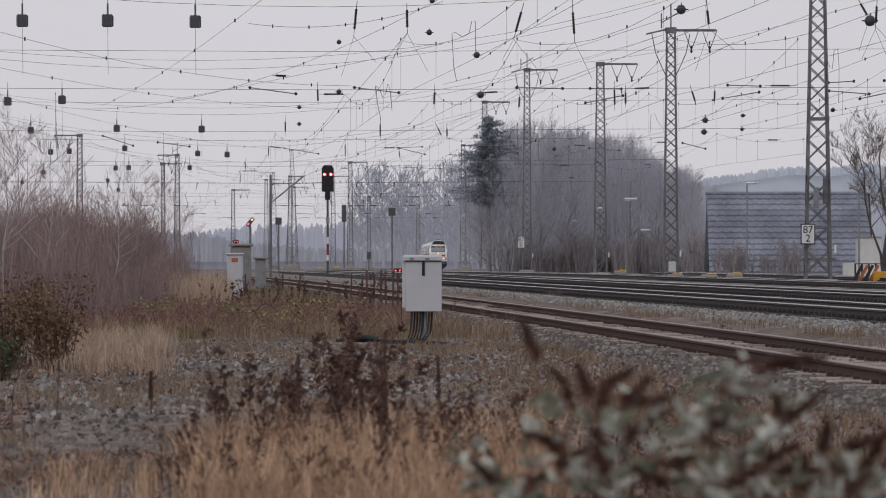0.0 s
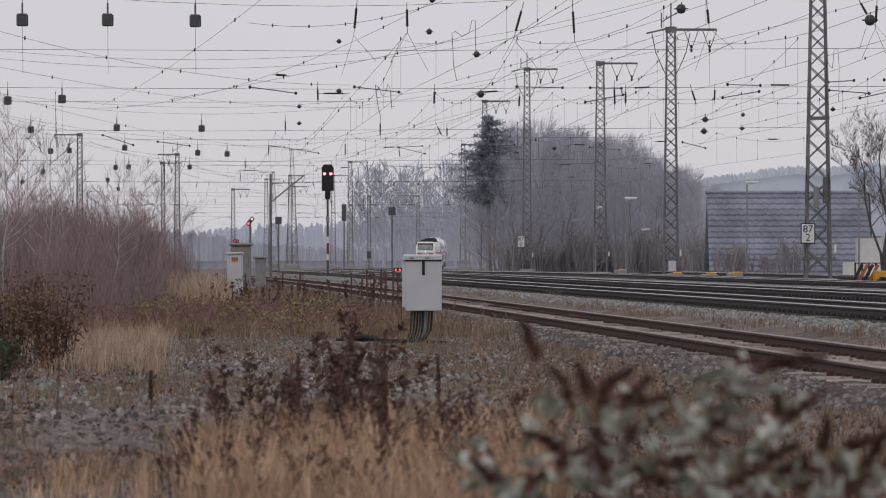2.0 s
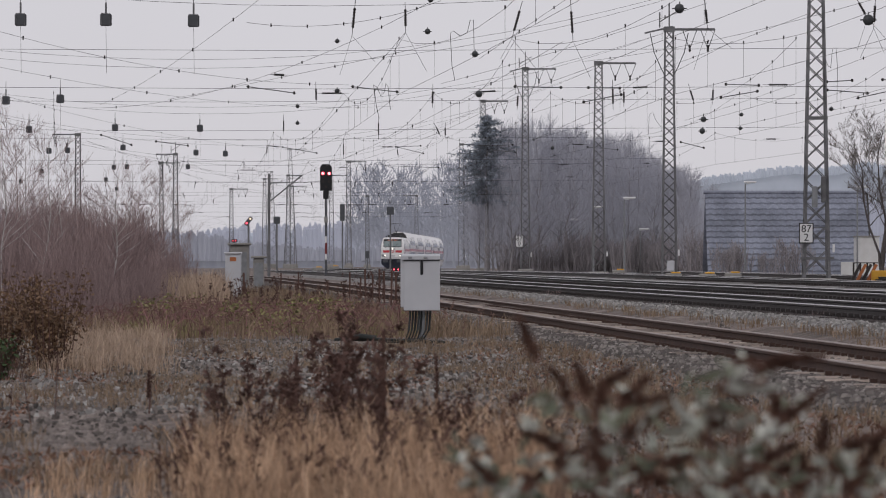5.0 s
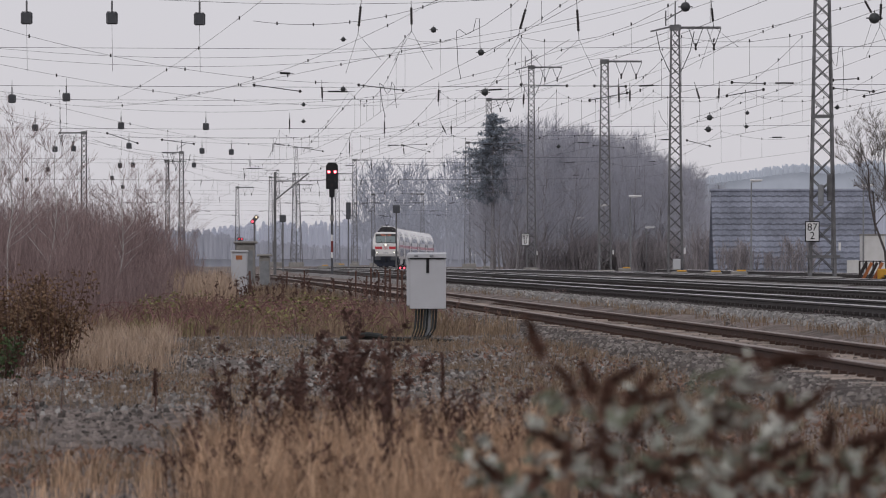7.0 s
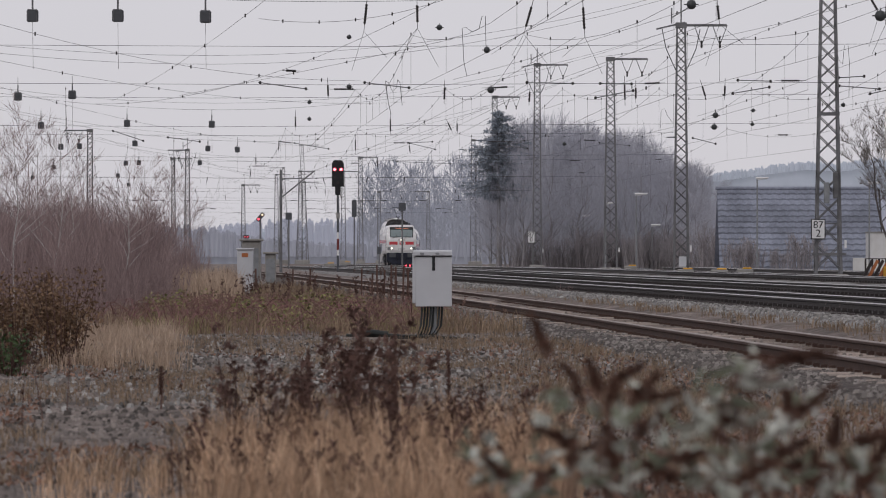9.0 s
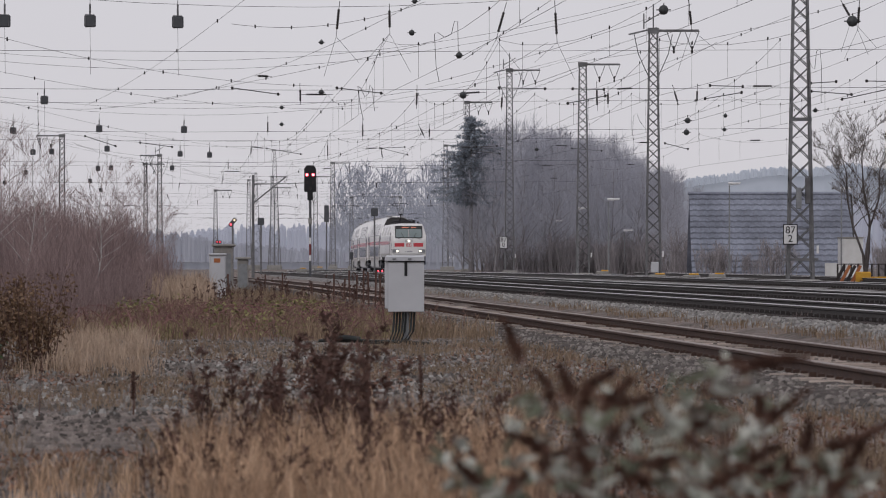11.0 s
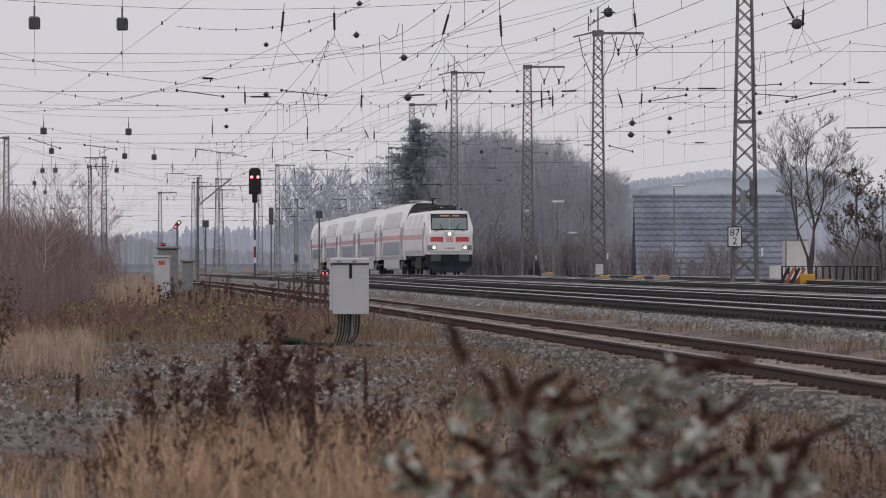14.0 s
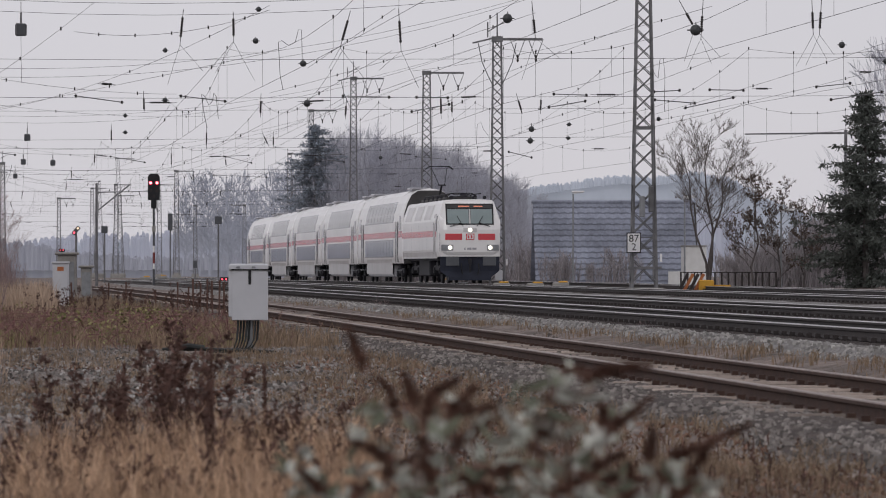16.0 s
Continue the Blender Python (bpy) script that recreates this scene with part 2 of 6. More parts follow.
def far_x(d):
    return main_x(d) + 6.6 + 0.022 * (d - 160)


TRACKS = {"siding": (siding_x, -0.31), "a": (lambda d: main_x(d) - 12.3, 0.0), "b": (lambda d: main_x(d) - 7.5, 0.0),
          "c": (main_x, 0.0), "d": (far_x, 0.0)}


# ---------- ground ----------
def ground_z(x, y):
    """Flat waste ground that rises to the level of the main tracks."""
    u = (x - (main_x(max(y, -50)) - 15.7)) / 1.0 if y < 1500 else 0
    u = min(1.0, max(0.0, u))
    n = noise.noise((x * 0.35, y * 0.2, 0.0)) * 0.07 + noise.noise((x * 1.3, y * 1.3, 3.0)) * 0.03
    lift = 0.0
    if x < -7:
        lift = min(0.35, (-7 - x) * 0.03)
    return -0.58 + lift + n * (1 - u * 0.7) + u * 0.28 + grade(y)


def build_ground():
    g = Mesh()
    ys = [-60, -30, 0, 8]
    y = 12.0
    while y < 4200:
        ys.append(y)
        y += max(0.35, y * 0.012) if y < 500 else y * 0.06
    us = [i / 60.0 for i in range(-60, 61)]
    for yy in ys:
        half = 30 + abs(yy) * 0.35
        for u in us:
            x = half * (0.35 * u + 0.65 * u**3)
            g.v.append((x, yy, ground_z(x, yy)))
    m = len(us)
    g.f = [(i * m + j, i * m + j + 1, (i + 1) * m + j + 1, (i + 1) * m + j) for i in range(len(ys) - 1) for j in range(m - 1)]
    single("ground", g, M_GROUND, "waste ground of dark gravelly earth with dead grass", "ground", kind="structure", smooth=True)


def strip(name, fn, offsets, d0, d1, step, material, label, category):
    """A bed along a track: cross profile of (offset, height)."""
    g, n = Mesh(), 0
    d = d0
    while d <= d1:
        c = fn(d)
        for o, z in offsets:
            j = noise.noise((o * 2.0, d * 0.9, 7.0)) * 0.04
            g.v.append((c + o + j, d, z + j + grade(d)))
        n += 1
        d += step if d < 300 else step * 8
    m = len(offsets)
    g.f = [(i * m + j, i * m + j + 1, (i + 1) * m + j + 1, (i + 1) * m + j) for i in range(n - 1) for j in range(m - 1)]
    return single(name, g, material, label, category, kind="structure")


def stones(name, material, label, count, place, size, seed):
    """Loose stones, each a small uneven lump."""
    r = random.Random(seed)
    g = Mesh()
    for _ in range(count):
        x, y, z = place(r)
        s = size[0] + (size[1] - size[0]) * r.random()**2
        a = r.random() * 6.28
        pts = []
        for k in range(4):
            q = a + k * 1.57 + r.uniform(-0.4, 0.4)
            pts.append((x + s * r.uniform(0.6, 1) * math.cos(q), y + s * r.uniform(0.6, 1) * math.sin(q), z - s * 0.25))
        top = [(x + (p[0] - x) * 0.55 + r.uniform(-.2, .2) * s, y + (p[1] - y) * 0.55, z + s * r.uniform(0.35, 0.75)) for p in pts]
        g.add(pts + top, [(0, 1, 5, 4), (1, 2, 6, 5), (2, 3, 7, 6), (3, 0, 4, 7), (4, 5, 6, 7)])
    return single(name, g, material, label, "gravel", kind="stuff")


def rail_mesh(fn, off, z, d0, d1, top):
    if top:
        prof = [(-0.034, -0.012), (-0.03, 0.0), (0.03, 0.0), (0.034, -0.012)]
    else:
        prof = [(-0.036, -0.012), (-0.036, -0.04), (-0.009, -0.055), (-0.009, -0.13), (-0.065, -0.148), (-0.065, -0.16),
                (0.065, -0.16), (0.065, -0.148), (0.009, -0.13), (0.009, -0.055), (0.036, -0.04), (0.036, -0.012)]
    secs, d = [], d0
    while d <= d1:
        c = fn(d) + off
        secs.append([(c + p, d, z + q + grade(d)) for p, q in prof])
        d += 4 if d < 400 else 12
    return Mesh().loft(secs)


def build_track(number, key, d0, d1, old, sleepers):
    fn, z = TRACKS[key]
    root = thing("track_%d" % number, "rusty disused siding track on weathered sleepers" if old else "main line track with polished rail heads on dark sleepers", "railway track", kind="structure")
    for off in (-0.753, 0.753):
        rail = part("rail", rail_mesh(fn, off, z, d0, d1, False), M_RAIL_RUST if old else M_RAIL_DARK, root)
        part("rail_head", rail_mesh(fn, off, z, d0, d1, True), M_RAIL_TOP_OLD if old else M_RAIL_TOP, rail, "worn rail head")
    clips = Mesh()
    base = Mesh().box((0, 0, -0.10), (2.5, 0.28, 0.24) if old else (2.5, 0.25, 0.20), bevel=0.025)
    me = base.data("sleeper", M_SLEEPER if old else M_SLEEPER_DARK)
    rest = Mesh()
    r = random.Random(number)
    d, n = d0, 0
    while d < min(d1, 420):
        c = fn(d)
        zs = z - 0.165 + grade(d)
        for off in (-0.753, 0.753) if d < 210 else ():
            for s in (-1, 1):
                clips.box((c + off + s * 0.105, d, zs + 0.035), (0.07, 0.11, 0.05))
        if n < sleepers and d > 30:
            part("sleeper", me, None, root, at=pose(c + r.uniform(-.02, .02), d, zs + r.uniform(-.022, .016), 0, 0, r.uniform(-1.6, 1.6)))
            n += 1
        else:
            rest.box((c, d, zs - 0.10), (2.5, 0.25, 0.20))
        d += 0.62
    part("rail_fasteners", clips, M_RAIL_RUST if old else M_RAIL_DARK, root)["kind"] = "stuff"
    part("far_sleepers", rest, M_SLEEPER if old else M_SLEEPER_DARK, root)["kind"] = "stuff"


# ---------- train ----------
COACH_SECTION = [(1.36, 0.95), (1.39, 1.3), (1.39, 3.0), (1.33, 3.4), (1.17, 3.9), (0.95, 4.3), (0.6, 4.53), (0.0, 4.62)]
LOCO_SECTION = [(1.47, 1.28), (1.49, 1.6), (1.49, 2.95), (1.42, 3.25), (1.22, 3.82), (1.12, 3.95), (0.6, 4.0), (0.0, 4.0)]


def width_at(section, z):
    for (x0, z0), (x1, z1) in zip(section, section[1:]):
        if z0 <= z <= z1:
            return x0 + (x1 - x0) * (z - z0) / (z1 - z0)
    return section[0][0] if z < section[0][1] else section[-1][0]


def side_panel(section, side, y0, y1, z0, z1, proud, steps=4):
    """A thin plate that follows the side of a vehicle."""
    g = Mesh()
    secs = []
    for y in (y0, y1):
        outer = []
        for i in range(steps + 1):
            z = z0 + (z1 - z0) * i / steps
            outer.append((side * (width_at(section, z) + proud), y, z))
        inner = [(x - side * (proud + 0.02), y_, z) for x, y_, z in reversed(outer)]
        secs.append(outer + inner)
    return g.loft(secs)


def body_shell(section, stations):
    """stations: (y, narrowing in width, drop of roof, floor)."""
    secs = []
    for y, k, top in stations:
        right = [(x * k, y, min(z, top)) for x, z in section]
        left = [(-x, y_, z) for x, y_, z in reversed(right[:-1])]
        secs.append(right + left)
    return Mesh().loft(secs)


def bogie(parent, y, wheel_r, wheelbase, label):
    b = Mesh()
    for s in (-1, 1):
        b.box((s * 1.05, y, wheel_r + 0.12), (0.16, wheelbase + 1.1, 0.26), bevel=0.04)
        b.box((s * 1.05, y, wheel_r + 0.32), (0.26, 0.7, 0.24), bevel=0.05)
        for e in (-1, 1):
            b.box((s * 1.1, y + e * wheelbase / 2, wheel_r), (0.22, 0.36, 0.34), bevel=0.05)
    b.box((0, y, wheel_r + 0.1), (2.0, 0.5, 0.3), bevel=0.05)
    frame_ob = part("bogie", b, M_DARK, parent, label)
    for e in (-1, 1):
        w = Mesh()
        for s in (-1, 1):
            x = s * 0.75
            prof = [(wheel_r * 0.3, -0.07), (wheel_r * 0.9, -0.05), (wheel_r, -0.06), (wheel_r, 0.06), (wheel_r * 0.9, 0.05), (wheel_r * 0.3, 0.07)]
            w.turned(prof, (x, y + e * wheelbase / 2, wheel_r), "x", 18)
        w.tube([(-0.75, y + e * wheelbase / 2, wheel_r), (0.75, y + e * wheelbase / 2, wheel_r)], 0.09, 8)
        part("wheelset", w, M_DARK, frame_ob)


def pantograph(parent, y, raised):
    p = Mesh()
    for s in (-1, 1):
        p.tube([(s * 0.5, y - 0.6, 4.15), (s * 0.5, y + 0.6, 4.15)], 0.035, 6)
        for e in (-0.5, 0.5):
            p.turned([(0.05, 4.0), (0.09, 4.03), (0.05, 4.06), (0.09, 4.09), (0.05, 4.12), (0.04, 4.15)], (s * 0.5, y + e, 0), "z", 8)
    p.tube([(-0.5, y - 0.6, 4.15), (0.5, y - 0.6, 4.15)], 0.035, 6)
    h = 5.85 if raised else 4.35
    knee = (0, y + 1.15, 4.15 + (h - 4.15) * 0.42)
    p.tube([(0, y - 0.5, 4.18), knee], 0.05, 6)
    p.tube([(-0.2, y + 1.15, knee[2]), (0.2, y + 1.15, knee[2])], 0.035, 6)
    for s in (-1, 1):
        p.tube([(s * 0.14, y + 1.15, knee[2]), (s * 0.40, y - 0.2, h - 0.08)], 0.02, 5)
    ob = part("pantograph", p, M_DARK, parent, "raised single-arm pantograph" if raised else "folded pantograph")
    hd = Mesh()
    for e in (-0.18, 0.18):
        hd.tube([(-0.7, y - 0.2 + e, h - 0.18), (-0.5, y - 0.2 + e, h - 0.03), (0.5, y - 0.2 + e, h - 0.03), (0.7, y - 0.2 + e, h - 0.18)], 0.022, 6)
    hd.tube([(-0.5, y - 0.38, h - 0.06), (-0.5, y - 0.02, h - 0.06)], 0.02, 5).tube([(0.5, y - 0.38, h - 0.06), (0.5, y - 0.02, h - 0.06)], 0.02, 5)
    part("contact_strip", hd, M_DARK, ob)


def build_locomotive():
    """The front looks along +y; the origin lies between the rails under the middle."""
    L = 18.9 / 2
    root = thing("locomotive", "white electric locomotive with red front panels and lit headlights", "locomotive")
    body = part("body", body_shell(LOCO_SECTION, [(-L + 0.5, 0.97, 3.9), (-L + 0.7, 1, 4.0), (L - 1.55, 1, 4.0), (L - 0.95, 0.99, 3.98), (L - 0.55, 0.975, 3.0), (L - 0.42, 0.95, 2.6)]), M_TRAIN_WHITE, root)
    # front cap with a raked upper half and bevelled corners
    cap = Mesh()
    rows = [(1.36, 1.40, L - 0.40), (1.50, 1.45, L - 0.34), (2.55, 1.45, L - 0.36), (2.75, 1.44, L - 0.42), (2.95, 1.42, L - 0.50), (3.80, 1.20, L - 0.82), (3.93, 1.12, L - 0.95)]
    secs = []
    for z, w, y in rows:
        back = L - 1.5
        secs.append([(-w - 0.03, back, z), (-w - 0.02, y - 0.45, z), (-w + 0.16, y - 0.06, z), (-w + 0.34, y, z), (w - 0.34, y, z), (w - 0.16, y - 0.06, z), (w + 0.02, y - 0.45, z), (w + 0.03, back, z)])
    cap.loft(secs)
    part("front_cap", cap, M_TRAIN_WHITE, root)

    def front(x0, x1, z0, z1, proud, depth=0.05):
        g = Mesh()

        def yy(z):
            for (za, _, ya), (zb, _, yb) in zip(rows, rows[1:]):
                if za <= z <= zb:
                    return ya + (yb - ya) * (z - za) / (zb - za)
            return rows[0][2]
        n = 3
        secs2 = []
        for i in range(n + 1):
            z = z0 + (z1 - z0) * i / n
            y = yy(z) + proud
            secs2.append([(x0, y - depth, z), (x0, y, z), (x1, y, z), (x1, y - depth, z)])
        return g.loft(secs2)

    part("windscreen_surround", front(-1.13, 1.13, 2.78, 3.78, 0.012), M_BLACK, root, "black windscreen surround")
    for x0, x1 in ((-1.06, -0.05), (0.05, 1.06)):
        part("windscreen", front(x0, x1, 2.84, 3.52, 0.022), M_SCREEN, root, "greenish windscreen pane")
    part("destination_panel", front(-1.06, 1.06, 3.56, 3.74, 0.022), M_ROOF_DARK, root)
    for x0, x1 in ((-0.62, -0.2), (0.0, 0.55)):
        part("destination_bar", front(x0, x1, 3.62, 3.68, 0.032), M_LED, root, "dim amber display bar")
    part("windscreen_pillar", front(-0.035, 0.035, 2.84, 3.52, 0.03), M_LIGHT_GREY, root)
    for s in (-1, 1):
        part("red_panel", front(s * 0.38 if s > 0 else -1.18, 1.18 if s > 0 else -0.38, 2.06, 2.36, 0.008), M_RED, root, "red front panel")
        w = Mesh().tube([(s * 0.32, L - 0.36, 2.7), (s * 0.62, L - 0.45, 3.2)], 0.016, 4).tube([(s * 0.45, L - 0.40, 2.86), (s * 0.95, L - 0.36, 2.70)], 0.022, 4)
        part("wiper", w, M_BLACK, root)
        hb = part("headlight", front(s * 1.0 - 0.36, s * 1.0 + 0.2, 1.56, 1.84, 0.010) if s < 0 else front(s * 1.0 - 0.2, s * 1.0 + 0.36, 1.56, 1.84, 0.010), M_GALV, root, "square headlight housing")
        lens = Mesh().turned([(0.10, -0.02), (0.10, 0.03), (0.07, 0.05), (0.0, 0.055)], (s * 0.95, L - 0.34, 1.70), "y", 16)
        part("lamp_lens", lens, M_LAMP_ON, hb, "glowing headlight lens")
        buf = Mesh().tube([(s * 0.875, L - 0.6, 1.05), (s * 0.875, L - 0.05, 1.05)], 0.11, 12)
        buf.box((s * 0.875, L, 1.05), (0.62, 0.06, 0.42), bevel=0.02)
        part("buffer", buf, M_SIGNAL_GREY, root, "dark grey buffer with rectangular head")
        part("handrail", Mesh().tube([(s * 1.42, L - 0.48, 1.55), (s * 1.42, L - 0.44, 2.4)], 0.018, 5), M_DARK, root)
        part("lower_valance", side_panel(LOCO_SECTION, s, -L + 0.9, L - 1.3, 1.2, 1.5, 0.012), M_LIGHT_GREY, root)
        part("red_stripe", side_panel(LOCO_SECTION, s, -L + 0.6, L - 1.55, 2.22, 2.52, 0.008), M_RED, root, "red side stripe")
        part("cab_door", side_panel(LOCO_SECTION, s, L - 2.75, L - 2.05, 1.45, 3.25, 0.010), M_LIGHT_GREY, root)
        part("door_gap", side_panel(LOCO_SECTION, s, L - 2.84, L - 2.76, 1.4, 3.3, 0.014), M_BLACK, root)
        part("door_gap", side_panel(LOCO_SECTION, s, L - 2.04, L - 1.96, 1.4, 3.3, 0.014), M_BLACK, root)
        part("cab_side_window", side_panel(LOCO_SECTION, s, L - 1.9, L - 1.35, 2.5, 3.2, 0.02), M_WINDOW, root)
        for i in range(3):
            y0 = -L + 2.0 + i * 4.7
            part("air_grille", side_panel(LOCO_SECTION, s, y0, y0 + 3.2, 3.05, 3.75, 0.014), M_LIGHT_GREY, root, "grey roof-edge ventilation grille")
        for i in range(4):
            y0 = -L + 1.6 + i * 3.8
            part("panel_joint", side_panel(LOCO_SECTION, s, y0, y0 + 0.03, 1.5, 3.0, 0.006), M_TRAIN_GREY, root)
    top = Mesh().turned([(0.10, -0.02), (0.10, 0.03), (0.07, 0.05), (0.0, 0.055)], (0, L - 0.37, 2.53), "y", 16)
    hb = part("headlight", front(-0.32, 0.32, 2.42, 2.64, 0.008), M_LIGHT_GREY, root, "upper headlight housing")
    part("lamp_lens", top, M_LAMP_ON, hb, "glowing headlight lens")
    badge = part("emblem", front(-0.2, 0.2, 2.06, 2.36, 0.010), M_RED, root, "white emblem plate with red edge")
    part("emblem_field", front(-0.16, 0.16, 2.1, 2.32, 0.016), M_WHITE, badge)
    for x in (-0.1, 0.04):
        part("emblem_mark", front(x, x + 0.08, 2.14, 2.28, 0.022), M_RED, badge)
    for i, w in enumerate((0.2, 0.2, 0.07)):
        x = (-0.3, -0.06, 0.22)[i]
        part("number_bar", front(x, x + w, 1.6, 1.7, 0.008), M_TRAIN_GREY, root)
    # below the floor
    sk = Mesh()
    sk.loft([[(-1.4, L - 0.55, z), (1.4, L - 0.55, z), (1.2, L - 1.4, z), (-1.2, L - 1.4, z)] if z > 0.4 else [(-1.0, L - 0.5, z), (1.0, L - 0.5, z), (0.95, L - 1.2, z), (-0.95, L - 1.2, z)] for z in (0.16, 0.3, 0.6, 1.36)])
    part("buffer_beam", sk, M_DARK_BLUE, root, "dark blue buffer beam and snow plough")
    part("coupling_hook", Mesh().box((0, L - 0.42, 1.05), (0.14, 0.35, 0.26), bevel=0.03).tube([(0.0, L - 0.3, 0.95), (0.02, L - 0.32, 0.55)], 0.05, 6), M_DARK, root)
    for s in (-1, 1):
        part("brake_hose", Mesh().tube([(s * 0.4, L - 0.5, 0.95), (s * 0.42, L - 0.3, 0.7), (s * 0.36, L - 0.34, 0.45)], 0.03, 6), M_BLACK, root)
    ub = Mesh().box((0, 0, 0.75), (2.5, 5.0, 0.8), bevel=0.06).box((0, 0, 1.2), (2.6, 17.0, 0.2))
    part("underframe", ub, M_DARK, root)
    for y in (L - 4.2, -L + 4.2):
        bogie(root, y, 0.625, 2.6, "black bogie")
    rf = Mesh()
    for i in range(6):
        rf.box((0, -6.0 + i * 2.1, 4.06), (1.5, 1.5, 0.16), bevel=0.03)
    part("roof_equipment", rf, M_ROOF_DARK, root, "sooty roof hatches")
    bar = Mesh()
    for s in (-0.7, 0.7):
        bar.tube([(s, -5, 4.28), (s, L - 2.2, 4.28)], 0.03, 5)
        for y in range(-5, 7, 2):
            bar.turned([(0.05, 4.0), (0.08, 4.05), (0.05, 4.1), (0.08, 4.16), (0.05, 4.22), (0.03, 4.28)], (s, y, 0), "z", 8)
    part("roof_busbar", bar, M_DARK, root)
    for s in (-1, 1):
        part("horn", Mesh().turned([(0.03, -0.3), (0.04, 0.1), (0.09, 0.25)], (s * 0.8, L - 1.7, 4.08), "y", 8), M_DARK, root)
    pantograph(root, L - 4.0, False)
    pantograph(root, -L + 4.6, True)
    return root


def build_coach():
    L = 26.8 / 2
    root = thing("double_deck_coach", "white double-deck coach with red stripe and two window rows", "railway coach", group="coaches of the train")
    part("body", body_shell(COACH_SECTION, [(-L + 0.25, 0.98, 4.56), (-L + 0.4, 1, 4.62), (L - 0.4, 1, 4.62), (L - 0.25, 0.98, 4.56)]), M_TRAIN_WHITE, root)
    for e in (-1, 1):
        end = Mesh().loft([[(x * 0.96, e * (L - 0.24 + k), min(z, 4.5)) for x, z in COACH_SECTION] + [(-x * 0.96, e * (L - 0.24 + k), min(z, 4.5)) for x, z in reversed(COACH_SECTION[:-1])] for k in (0.0, 0.05)])
        part("end_wall", end, M_ROOF_DARK, root, "dark coach end")
        part("gangway", Mesh().box((0, e * (L - 0.05), 2.35), (1.5, 0.34, 2.3), bevel=0.06), M_BLACK, root, "black rubber gangway bellows")
        bogie(root, e * (L - 3.9), 0.46, 2.5, "black bogie")
    for s in (-1, 1):
        part("red_stripe", side_panel(COACH_SECTION, s, -L + 0.5, L - 0.5, 2.22, 2.52, 0.006), M_RED, root, "red side stripe")
        part("lower_skirt", side_panel(COACH_SECTION, s, -L + 5.9, L - 5.9, 0.40, 1.16, 0.008), M_LIGHT_GREY, root)
        for row, (z0, z1) in enumerate(((3.02, 3.95), (1.3, 2.08))):
            part("window_band", side_panel(COACH_SECTION, s, -8.3, 8.3, z0 - 0.05, z1 + 0.05, 0.005), M_TRAIN_GREY, root, "grey band round the windows")
            for i in range(9):
                y0 = -8.2 + i * 1.83
                part("window_pane", side_panel(COACH_SECTION, s, y0, y0 + 1.62, z0, z1, 0.012), M_WINDOW, root)
        for e in (-1, 1):
            y0 = e * 10.05
            part("side_door", side_panel(COACH_SECTION, s, y0 - 0.62, y0 + 0.62, 1.0, 3.0, 0.012), M_LIGHT_GREY, root, "pale grey double door")
            for q in (-0.68, 0.60):
                part("door_gap", side_panel(COACH_SECTION, s, y0 + q - 0.06, y0 + q + 0.14, 1.0, 3.02, 0.016), M_BLACK, root)
            for q in (-0.42, 0.12):
                part("door_window", side_panel(COACH_SECTION, s, y0 + q, y0 + q + 0.3, 1.8, 2.8, 0.018), M_WINDOW, root)
            part("vestibule_window", side_panel(COACH_SECTION, s, e * 11.6 - 0.45, e * 11.6 + 0.45, 2.6, 3.3, 0.012), M_WINDOW, root)
            part("step", Mesh().box((s * 1.3, y0, 0.62), (0.3, 1.3, 0.05)), M_GALV, root)
    for i in range(4):
        y = -9.6 + i * 6.4
        part("roof_rib", body_shell([(x + 0.012, z + 0.012) for x, z in COACH_SECTION[5:]], [(y - 0.04, 1, 5), (y + 0.04, 1, 5)]), M_LIGHT_GREY, root)
    for e in (-1, 1):
        part("roof_vent", Mesh().box((0.35, e * 10.8, 4.62), (0.9, 2.6, 0.10), bevel=0.03), M_TRAIN_GREY, root)
    ub = Mesh().box((0, 0, 0.60), (2.5, 14.9, 0.66), bevel=0.05)
    part("underfloor_well", ub, M_TRAIN_GREY, root, "grey lowered coach floor")
    fr = Mesh().box((0, L - 3.6, 1.02), (2.4, 6.6, 0.2)).box((0, -L + 3.6, 1.02), (2.4, 6.6, 0.2))
    part("underframe", fr, M_DARK, root)
    for e in (-1, 1):
        for s in (-1, 1):
            part("buffer", Mesh().tube([(s * 0.875, e * (L - 0.4), 1.05), (s * 0.875, e * L, 1.05)], 0.12, 10), M_DARK, root)
    return root


